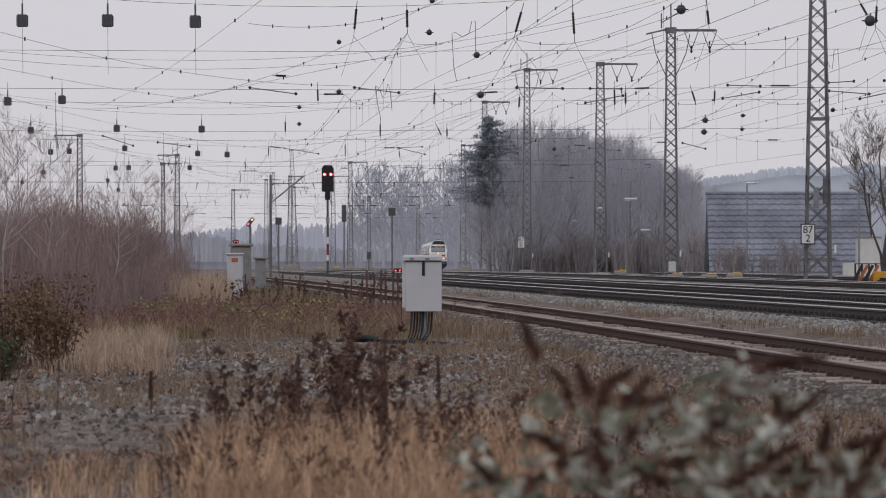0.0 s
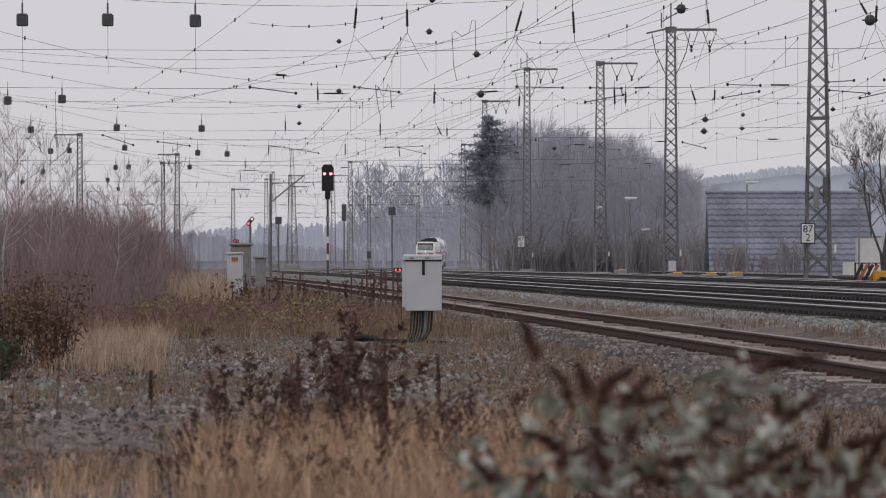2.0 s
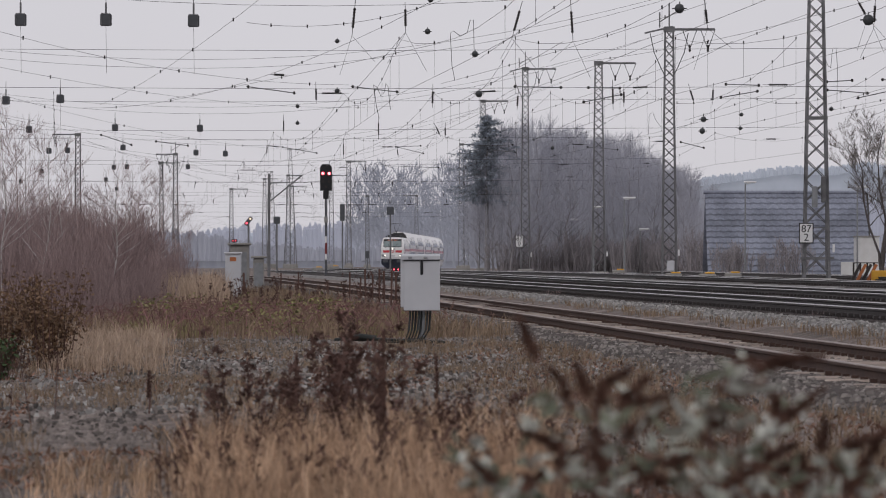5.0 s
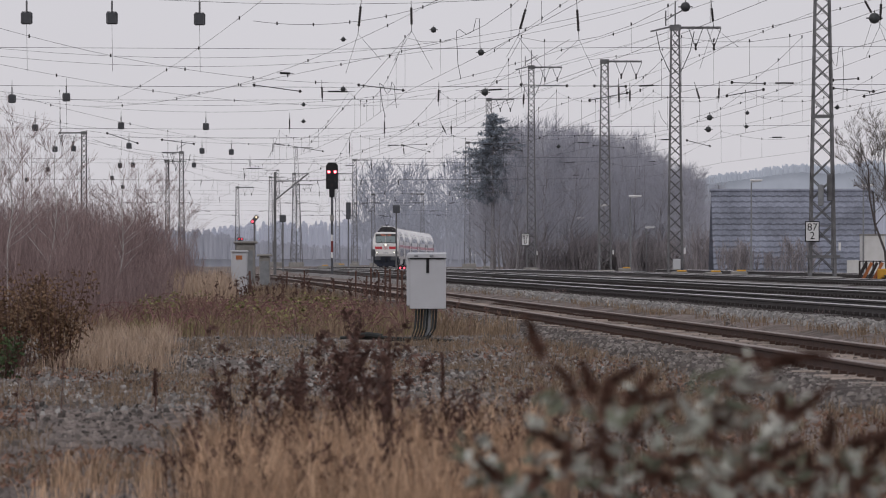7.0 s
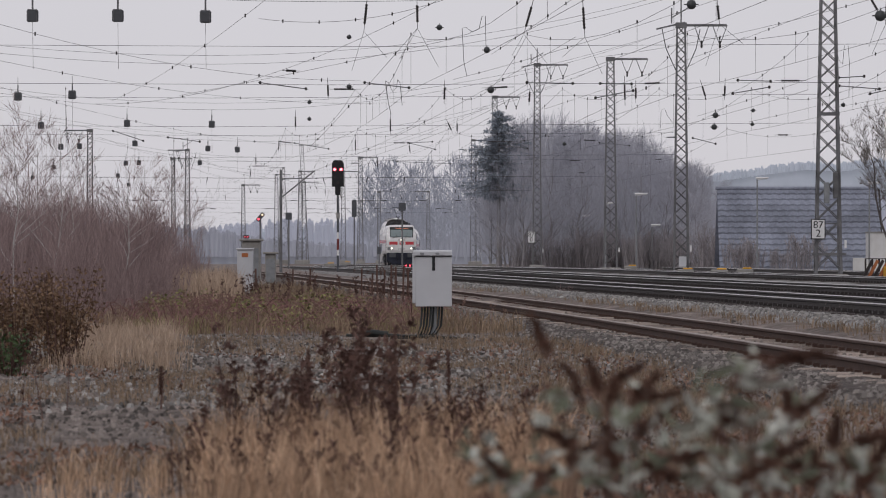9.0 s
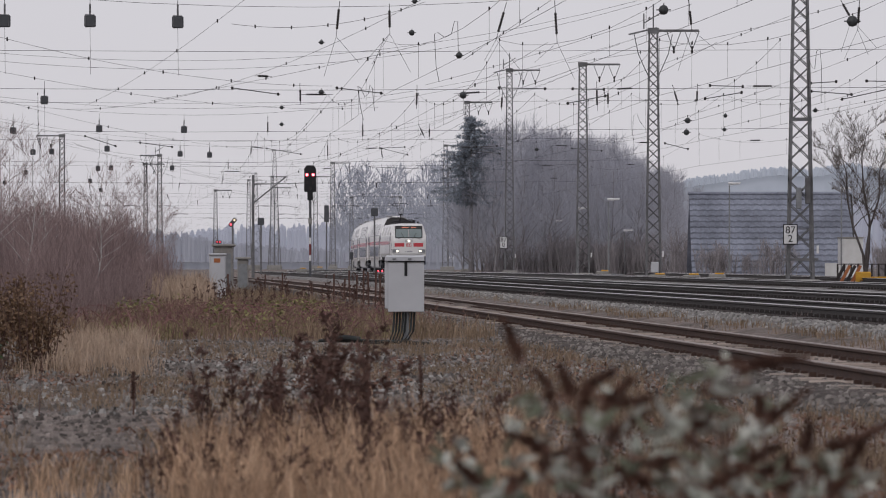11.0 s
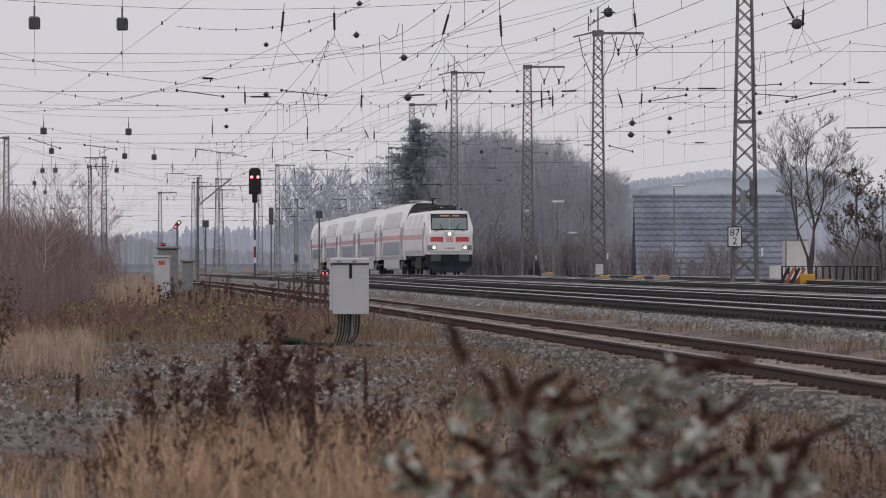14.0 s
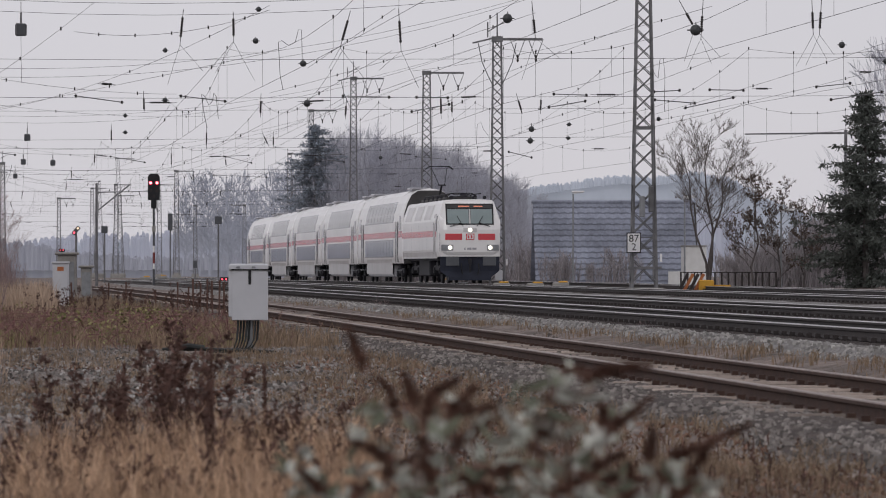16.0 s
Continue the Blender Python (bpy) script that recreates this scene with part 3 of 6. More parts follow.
# ---------- overhead line masts ----------
def lattice_mast(x, y, z0, h, base, top, label, arm=0.0, board="", crown=False, arm_tilt=0.0):
    """Four angle-iron legs with zigzag bracing; arm: length of the cross beam at the top."""
    root = thing("lattice_mast", label, "overhead line mast", pose(x, y, z0), group="overhead line masts")
    corner = [(-1, -1), (1, -1), (1, 1), (-1, 1)]

    def w(z):
        return (base + (top - base) * z / h) / 2
    leg_r = 0.055 if base > 0.6 else 0.045
    for cx, cy in corner:
        part("leg", Mesh().tube([(cx * w(0), cy * w(0), -1.6), (cx * w(h), cy * w(h), h)], leg_r * 1.25, 4, leg_r), M_STEEL, root)
    for k in range(4):
        (ax, ay), (bx, by) = corner[k], corner[(k + 1) % 4]
        g = Mesh()
        near = y < 480 and x > 0
        z, flip = 0.15, False
        while z < h - 0.3:
            step = max(0.5, w(z) * 1.9)
            z2 = min(h, z + step)
            a = (ax * w(z), ay * w(z), z), (bx * w(z2), by * w(z2), z2)
            b = (bx * w(z), by * w(z), z), (ax * w(z2), ay * w(z2), z2)
            if near:
                part("brace", Mesh().tube(b if flip else a, 0.028, 3), M_STEEL, root)
                part("brace", Mesh().tube(a if flip else b, 0.022, 3), M_STEEL, root)
            else:
                g.tube(b if flip else a, 0.026, 3)
                g.tube(a if flip else b, 0.02, 3)
            z, flip = z2, not flip
        if not near:
            part("bracing", g, M_STEEL, root)["kind"] = "stuff"
    part("footing", Mesh().box((0, 0, -0.85), (base + 0.5, base + 0.5, 1.6), bevel=0.05), M_CONCRETE, root, "concrete footing")
    cp = Mesh().box((0, 0, h), (top + 0.16, top + 0.16, 0.28))
    part("cap", cp, M_STEEL, root)
    if arm:
        s = 1 if arm > 0 else -1
        bm = Mesh().tube([(0, 0, h), (arm, 0, h + arm_tilt)], 0.09, 4)
        part("cross_beam", bm, M_STEEL, root)
        for f in (0.45, 0.85):
            xx = arm * f
            half = abs(arm) * 0.16
            hg = Mesh().tube([(xx - half, 0, h), (xx, 0, h - 1.05)], 0.028, 4).tube([(xx + half, 0, h), (xx, 0, h - 1.05)], 0.028, 4)
            v = part("vee_hanger", hg, M_STEEL, root)
            part("insulator", Mesh().turned([(0.03, -1.2), (0.07, -1.1), (0.04, -1.0), (0.07, -0.9), (0.03, -0.8)], (xx, 0, h), "z", 8), M_INSUL, v)
    if crown:
        cr = Mesh().tube([(-0.5, 0, h + 0.9), (-0.5, 0, h + 0.1)], 0.05, 4).tube([(0.0, 0, h + 0.1), (0.0, 0, h + 1.4)], 0.05, 4)
        cr.tube([(-0.5, 0, h + 0.4), (0.5, 0, h + 1.0)], 0.04, 4).tube([(-1.3, 0, h - 0.2), (0.2, 0, h + 0.15)], 0.06, 4)
        part("switch_gear", cr, M_STEEL, root, "line disconnector at the mast top")
        loops = Mesh()
        for q in (-1, 1):
            loops.tube([(q * 1.0, 0, h - 0.2), (q * 0.8, 0, h - 1.2), (q * 0.45, 0, h - 2.0), (q * 0.25, 0, h - 2.4)], 0.03, 4)
        part("jumper_cable", loops, M_WIRE, root)
    return root


def text_mesh(body, size, extrude=0.004):
    cu = bpy.data.curves.new("digits", "FONT")
    cu.body, cu.size, cu.extrude = body, size, extrude
    cu.align_x, cu.align_y = "CENTER", "CENTER"
    ob = bpy.data.objects.new("digits", cu)
    scene.collection.objects.link(ob)
    me = bpy.data.meshes.new_from_object(ob.evaluated_get(bpy.context.evaluated_depsgraph_get()))
    bpy.data.objects.remove(ob)
    me.materials.clear()
    me.materials.append(M_BLACK)
    return me


def kilometre_board(x, y, z, upper, lower, w, h):
    root = thing("kilometre_board", "white kilometre board with black figures on a mast", "sign", pose(x, y, z))
    part("plate", Mesh().box((0, 0, 0), (w, 0.03, h), bevel=0.008), M_WHITE, root)
    part("rim", Mesh().box((0, 0.018, 0), (w + 0.08, 0.02, h + 0.08)), M_BLACK, root)
    for s, dz in ((upper, h * 0.22), (lower, -h * 0.24)):
        part("digits", text_mesh(s, h * 0.56), None, root, at=pose(0, -0.022, dz, 90, 0, 0))
    part("bracket", Mesh().tube([(0, 0.02, h * 0.3), (0.75, 0.3, h * 0.3)], 0.03, 4), M_STEEL, root)
    part("bracket", Mesh().tube([(0, 0.02, -h * 0.3), (0.75, 0.3, -h * 0.3)], 0.03, 4), M_STEEL, root)


# ---------- trackside cabinet ----------
def build_cabinet(x, y, z):
    """White distribution box on a post with cables running down to the ground."""
    root = thing("junction_cabinet", "grey-white metal junction cabinet on a post with black cables", "cabinet", pose(x, y, z))
    part("body", Mesh().box((-0.055, 0.14, 0.97), (0.57, 0.34, 0.80), bevel=0.012), M_BOX, root)
    door = part("door", Mesh().box((-0.008, -0.05, 0.91), (0.565, 0.04, 0.78), bevel=0.008), M_BOX, root, "large smooth front door")
    part("latch_slot", Mesh().box((-0.01, -0.075, 1.185), (0.045, 0.015, 0.215), bevel=0.004), M_BLACK, door, "black latch slot")
    part("lid", Mesh().loft([[(-0.335, -0.10, zz), (0.278, -0.10, zz), (0.27, 0.36, zz + 0.0), (-0.33, 0.36, zz)] if i < 2 else [(-0.31, -0.06, zz), (0.275, -0.06, zz), (0.26, 0.33, zz), (-0.305, 0.33, zz)] for i, zz in enumerate((1.315, 1.375, 1.40))]), M_BOX, root, "overhanging metal lid")
    for s in (-0.19, 0.05):
        part("lid_catch", Mesh().box((s, -0.108, 1.345), (0.06, 0.015, 0.03), bevel=0.006).tube([(s - 0.03, -0.115, 1.35), (s + 0.03, -0.115, 1.335)], 0.008, 5), M_GALV, root, "small wire catch")
    # Black strip stands in for the shade below the overhanging lid.
    part("lid_shade_strip", Mesh().box((-0.008, -0.072, 1.305), (0.57, 0.03, 0.02)), M_BLACK, root, "black strip for the shade under the lid")
    part("post", Mesh().box((-0.01, 0.16, 0.28), (0.09, 0.09, 0.62)), M_GALV, root, "galvanised steel post")
    r = random.Random(5)
    for i in range(8):
        x0 = -0.19 + i * 0.045
        y0 = 0.05 + (i % 3) * 0.07
        swing = -0.16 if i < 5 else -0.26
        pts = [(x0, y0, 0.58), (x0 - 0.005, y0, 0.40), (x0 - 0.02, y0 - 0.02, 0.22), (x0 + swing * 0.4, y0 - 0.05, 0.08), (x0 + swing, y0 - 0.06, 0.03), (x0 + swing * 2.4 - 0.1, y0 - 0.05 + r.uniform(-.05, .05), 0.03)]
        part("cable", Mesh().tube(pts, 0.017, 7), M_CABLE, root, smooth=True)
    for i in range(4):
        a = -1.25 + r.uniform(-0.15, 0.1)
        pts = [(0.42 - i * 0.1, -0.02 + i * 0.05, 0.02), (0.0, -0.04 + i * 0.05, 0.05), (-0.5, -0.02 + i * 0.06, 0.06), (-0.9, 0.0 + i * 0.05, 0.09 - i * 0.01), (a, 0.05, 0.07)]
        part("ground_cable", Mesh().tube(pts, 0.024, 7), M_CABLE, root, smooth=True)
    part("cable_coil", Mesh().tube([(-1.18, 0.0, 0.1), (-0.95, -0.02, 0.12), (-0.72, 0.0, 0.09)], 0.045, 8), M_CABLE, root)


# ---------- overhead line ----------
SPANS = [85, 143, 190, 250, 320, 390, 455, 536, 590, 660, 740, 830]


def left_line(off):
    return lambda d: main_x(d) + off


LINES = [siding_x, TRACKS["a"][0], TRACKS["b"][0], main_x, left_line(-3.7), left_line(7.0), left_line(-22.0), left_line(-27.5), left_line(-33.0), left_line(-38.0)]
FIRST = [0, 0, 0, 0, 1, 0, 3, 2, 1, 1]
WIRE_R = 0.0062


def build_contact_line(fn, seed, first):
    r = random.Random(seed)
    root = thing("overhead_line", "thin dark contact wire and catenary over a track", "overhead line", group="overhead lines")
    pts, top = [], []
    stag = [(-1) ** i * 0.3 + r.uniform(-.1, .1) for i in range(len(SPANS))]
    for i in range(first, len(SPANS) - 1):
        d0, d1 = SPANS[i], SPANS[i + 1]
        n = 8
        for k in range(n + (i == len(SPANS) - 2)):
            u = k / n
            d = d0 + (d1 - d0) * u
            x = fn(d0) + stag[i] + (fn(d1) + stag[i + 1] - fn(d0) - stag[i]) * u
            sag = 4 * u * (1 - u)
            pts.append((x, d, 5.7 - 0.06 * sag + grade(d)))
            top.append((x + 0.0, d, 7.35 - 1.05 * sag + grade(d)))
    part("contact_wire", Mesh().tube(pts, WIRE_R, 3), M_WIRE, root)
    part("messenger_wire", Mesh().tube(top, WIRE_R, 3), M_WIRE, root)
    for p, q in zip(pts, top):
        if q[2] - p[2] > 0.25 and p[1] < 560 and r.random() < 0.9:
            part("dropper", Mesh().tube([p, q], 0.0045, 3), M_WIRE, root)
            if p[1] < 330:
                part("dropper_clamp", Mesh().box((q[0], q[1], q[2] + 0.03), (0.035, 0.035, 0.08)), M_INSUL, root)


def ribbed(m, a, b, r0, r1, n=6):
    """A ribbed insulator between two points."""
    a, b = Vector(a), Vector(b)
    pts, rad = [], []
    for i in range(2 * n + 1):
        pts.append(a + (b - a) * i / (2 * n))
        rad.append(r1 if i % 2 else r0)
    return m.tube(pts, rad, 6)


def build_cross_span(d, seed, x0, x1, h0, h1, strings=(), bars=(), arms=()):
    """Head span of wires across all the tracks, with the hangers of each line."""
    r = random.Random(seed)
    root = thing("head_span", "wire head span across the tracks with dark insulators", "overhead line", group="head spans")
    xm, n = (x0 + x1) / 2, 24

    def high(x, low):
        u = (x - x0) / (x1 - x0)
        return low + (h0 - low) * max(0, 1 - 2 * u) ** 2 + (h1 - low) * max(0, 2 * u - 1) ** 2
    for low in (8.35, 8.7):
        part("span_wire", Mesh().tube([(x0 + (x1 - x0) * k / n, d, high(x0 + (x1 - x0) * k / n, low)) for k in range(n + 1)], 0.0072, 3), M_WIRE, root)
    for z in (5.85, 7.0):
        part("span_rope", Mesh().tube([(x0, d, z + 0.15), (xm, d, z), (x1, d, z + 0.15)], 0.007, 3), M_WIRE, root)
    for u0, v0, u1, v1 in strings:
        a, b = Vector(sight(u0, v0, d)), Vector(sight(u1, v1, d))
        top_z = max(a.z + 0.05, high(a.x, 8.35)) if v0 < 30 else a.z + 0.25
        part("hanger", Mesh().tube([a + (a - b) * ((top_z - a.z) / max(0.1, a.z - b.z)) * 0.6, a + (b - a) * 0.22], 0.014, 4), M_WIRE, root)
        part("insulator", ribbed(Mesh(), a + (b - a) * 0.2, a + (b - a) * 0.78, 0.026, 0.046, 7), M_INSUL, root, "dark ribbed insulator")
        part("hanger", Mesh().tube([a + (b - a) * 0.76, b], 0.012, 4), M_WIRE, root)
        for q in (-1, 1) if d < 150 else ():
            part("stay_wire", Mesh().tube([b, b + Vector((q * r.uniform(0.3, 0.8), 0.0, -r.uniform(0.6, 1.3)))], 0.006, 3), M_WIRE, root)
    for u0, v0, u1, v1 in bars:
        part("insulator", ribbed(Mesh(), sight(u0, v0, d), sight(u1, v1, d), 0.024, 0.044, 9), M_INSUL, root, "dark ribbed insulator")
        u2 = u0 - (u1 - u0) * 0.35
        part("rod", Mesh().tube([sight(u2, v0, d), sight(u1 + (u1 - u0) * 0.35, v1, d)], 0.012, 4), M_STEEL, root)
    for u0, v0, u1, v1 in arms:
        a, b = Vector(sight(u0, v0, d)), Vector(sight(u1, v1, d))
        part("steady_arm", Mesh().tube([a, b], 0.021, 5), M_STEEL, root, "grey steady arm")
        for p in (a + (b - a) * 0.04, b - (b - a) * 0.04):
            part("arm_clamp", Mesh().box(tuple(p), (0.09, 0.05, 0.12), bevel=0.012), M_INSUL, root)
    for fn in LINES if not (strings or arms) else ():
        x = fn(d)
        if not x0 + 1 < x < x1 - 1:
            continue
        lean = r.uniform(-0.35, 0.35)
        zi = min(8.25, high(x, 8.35))
        part("insulator", ribbed(Mesh(), (x + lean * 0.8, d, zi - 0.12), (x + lean * 0.3, d, zi - 0.62), 0.03, 0.045), M_INSUL, root, "dark ribbed insulator")
        part("hanger", Mesh().tube([(x + lean * 0.3, d, zi - 0.62), (x, d, 7.35)], 0.014, 3), M_WIRE, root)
        s = r.choice((-1, 1))
        part("steady_arm", Mesh().tube([(x + s * 1.45, d, 5.95), (x, d, 5.72)], 0.02, 4), M_STEEL, root, "grey steady arm")
        part("insulator", ribbed(Mesh(), (x + s * 1.5, d, 5.9), (x + s * 2.1, d, 5.87), 0.03, 0.042, 8), M_INSUL, root, "dark ribbed insulator")


def insulator_ball(x, y, z, r):
    root = thing("insulator_ball", "dark grey oval insulator in the overhead wires", "insulator", pose(x, y, z), group="oval insulators")
    part("shell", Mesh().turned([(0.25 * r, -1.0 * r), (0.75 * r, -0.75 * r), (0.97 * r, -0.3 * r), (1.0 * r, 0.1 * r), (0.8 * r, 0.6 * r), (0.35 * r, 0.85 * r), (0.1 * r, 0.9 * r)], (0, 0, 0), "x", 14), M_BALL, root, smooth=True)
    part("clamp", Mesh().tube([(-1.5 * r, 0, 0), (1.4 * r, 0, 0)], 0.12 * r, 6).tube([(0, 0, 0.9 * r), (0, 0, 1.4 * r)], 0.1 * r, 5), M_INSUL, root)


def hanging_lamp(x, y, z):
    root = thing("hanging_yard_lamp", "dark square yard lamp hung from a span wire", "lamp", pose(x, y, z), group="hanging yard lamps")
    part("housing", Mesh().box((0, 0, 0), (0.34, 0.26, 0.36), bevel=0.03), M_SIGNAL_GREY, root)
    part("frame", Mesh().tube([(-0.13, -0.14, 0.19), (0.13, -0.14, 0.19), (0.13, -0.14, -0.19), (-0.13, -0.14, -0.19), (-0.13, -0.14, 0.19)], 0.014, 4), M_STEEL, root)
    part("rod", Mesh().tube([(0, 0, 0.17), (0, 0, 0.52)], 0.03, 5).tube([(0, 0, 0.5), (0, 0, 0.85)], 0.014, 4), M_STEEL, root)
    part("drop_wire", Mesh().tube([(0, 0, -0.18), (0.02, 0, -1.6)], 0.006, 3), M_WIRE, root)


# ---------- signals ----------
def main_signal(x, y, z):
    root = thing("main_signal", "black main signal showing two red lights on a striped post", "railway signal", pose(x, y, z))
    part("post", Mesh().tube([(0, 0, -0.9), (0, 0, 4.1)], 0.052, 8), M_SIGNAL_GREY, root)
    for i, (z0, z1) in enumerate(((0.5, 0.8), (0.8, 1.4), (1.4, 1.75))):
        part("stripe", Mesh().tube([(0, -0.02, z0), (0, -0.02, z1)], 0.062, 8), M_WHITE if i % 2 == 0 else M_RED_DULL, root, "white stripe" if i % 2 == 0 else "red stripe")
    part("number_plate", Mesh().box((0, -0.1, 2.65), (0.2, 0.02, 0.32)), M_CONCRETE, root)
    head = Mesh().loft([[(-w, yy, zz) for w, zz in ((-0.32, 4.2), (-0.32, 5.45), (-0.2, 5.62), (0.2, 5.62), (0.32, 5.45), (0.32, 4.2))] for yy in (-0.12, 0.1)])
    hd = part("head", head, M_BLACK, root, "black signal head")
    part("lower_head", Mesh().box((0, 0, 4.0), (0.30, 0.2, 0.5), bevel=0.03), M_BLACK, root)
    for xx in (-0.17, 0.17):
        part("lamp", Mesh().turned([(0.085, -0.03), (0.085, 0.0), (0.0, 0.0)], (xx, -0.12, 5.12), "y", 14), M_RED_LIGHT, hd, "glowing red lamp")
        part("lamp_core", Mesh().turned([(0.045, -0.05), (0.045, -0.03), (0.0, -0.03)], (xx, -0.12, 5.12), "y", 12), M_RED_CORE, hd, "bright core of the red lamp")
        part("hood", Mesh().tube([(xx + 0.12 * math.cos(a), -0.24, 5.12 + 0.12 * math.sin(a)) for a in (0, 0.5, 1.05, 1.57, 2.1, 2.6, 3.14)], 0.02, 4), M_BLACK, hd)
    for xx, zz in ((-0.17, 4.7), (0.17, 4.7), (0, 4.4)):
        part("dark_lens", Mesh().turned([(0.08, -0.02), (0.08, 0.0), (0.0, 0.0)], (xx, -0.12, zz), "y", 12), M_INSUL, hd)
    part("ladder", Mesh().tube([(-0.06, 0.15, -0.3), (-0.06, 0.15, 4)], 0.012, 4).tube([(0.06, 0.15, -0.3), (0.06, 0.15, 4)], 0.012, 4), M_STEEL, root)


def post_signal(x, y, z, h, w, hh, label, lights=(), tilt=0.0):
    root = thing("signal_post", label, "railway signal", pose(x, y, z))
    part("post", Mesh().tube([(0, 0, -0.3), (0, 0, h)], 0.06, 7), M_STEEL, root)
    hd = part("head", Mesh().box((0, 0, 0), (w, 0.22, hh), bevel=0.03), M_SIGNAL_GREY, root, at=pose(0, 0, h, 0, tilt, 0))
    for lx, lz, m in lights:
        part("lamp", Mesh().turned([(0.065, -0.03), (0.065, 0.0), (0.0, 0.0)], (lx, -0.12, lz), "y", 12), m, hd, "glowing lamp")


def dwarf_signal(x, y, z, foot=0.6):
    root = thing("ground_signal", "low ground signal showing two red lights", "railway signal", pose(x, y, z))
    part("foot", Mesh().tube([(0, 0, -foot), (0, 0, 0)], 0.05, 6), M_STEEL, root)
    hd = part("head", Mesh().box((0, 0, 0.0), (0.55, 0.2, 0.28), bevel=0.04), M_BLACK, root)
    for xx in (-0.13, 0.13):
        part("lamp", Mesh().turned([(0.055, -0.02), (0.055, 0.0), (0, 0)], (xx, -0.11, 0), "y", 12), M_RED_LIGHT, hd, "glowing red lamp")


def tall_cabinet(x, y, z):
    root = thing("relay_cabinet", "narrow pale grey relay cabinet with an orange label", "cabinet", pose(x, y, z))
    part("body", Mesh().box((0, 0, 0.78), (0.5, 0.4, 1.36), bevel=0.015), M_BOX, root)
    part("roof", Mesh().box((0, -0.02, 1.475), (0.56, 0.46, 0.06), bevel=0.015), M_BOX, root)
    part("plinth", Mesh().box((0, 0, 0.05), (0.46, 0.36, 0.14)), M_CONCRETE, root)
    d = part("door", Mesh().box((0, -0.205, 0.76), (0.44, 0.02, 1.2), bevel=0.005), M_BOX, root)
    part("warning_label", Mesh().box((0.0, -0.219, 1.28), (0.2, 0.006, 0.13)), M_ORANGE, d, "orange warning label")
    for i, (px, pz, w, h) in enumerate(((0.06, 0.55, 0.2, 0.3), (-0.1, 0.3, 0.16, 0.2), (0.1, 0.2, 0.18, 0.22))):
        part("paint_scrawl", Mesh().tube([(px - w / 2, -0.219, pz - h / 2), (px + w / 3, -0.219, pz), (px - w / 4, -0.219, pz + h / 3), (px + w / 2, -0.219, pz + h / 2)], 0.012, 4), M_TRAIN_GREY, d)


def concrete_hut(x, y, z, w, h, label):
    root = thing("concrete_cabinet", label, "cabinet", pose(x, y, z))
    part("body", Mesh().box((0, 0, h / 2), (w, w * 0.8, h), bevel=0.03), M_CONCRETE, root)
    part("roof", Mesh().box((0, 0, h + 0.05), (w + 0.2, w * 0.8 + 0.2, 0.1), bevel=0.03), M_CONCRETE, root)
    part("door", Mesh().box((0, -w * 0.4 - 0.005, h * 0.45), (w * 0.8, 0.03, h * 0.8)), M_GALV, root)


def round_pole(x, y, z, h, r):
    root = thing("concrete_pole", "plain grey round overhead line pole with a bracket", "pole", pose(x, y, z))
    part("shaft", Mesh().tube([(0, 0, -0.3), (0, 0, h)], r, 10, r * 0.75), M_STEEL, root)
    part("bracket", Mesh().tube([(0, 0, h - 1.8), (2.1, 0, h - 0.1)], 0.05, 5).tube([(0, 0, h - 0.6), (1.9, 0, h - 0.55)], 0.03, 5), M_STEEL, root)


# ---------- street and houses beyond the line ----------
def street_lamp(x, y, z, h):
    root = thing("street_lamp", "slim grey street lamp with a flat white head", "street lamp", pose(x, y, z), group="street lamps")
    part("pole", Mesh().tube([(0, 0, -0.5), (0, 0, h)], 0.065, 7, 0.045), M_GALV, root)
    part("head", Mesh().loft([[(-0.12, -0.12, -0.03), (0.1, -0.12, -0.02), (0.1, 0.12, -0.02), (-0.12, 0.12, -0.03)], [(0.7, -0.11, 0.11), (0.72, -0.11, 0.19), (0.72, 0.11, 0.19), (0.7, 0.11, 0.11)]]).box((0.28, 0, 0.11), (0.75, 0.3, 0.13), bevel=0.04), M_WHITE, root, "white lamp head", at=pose(0, 0, h))


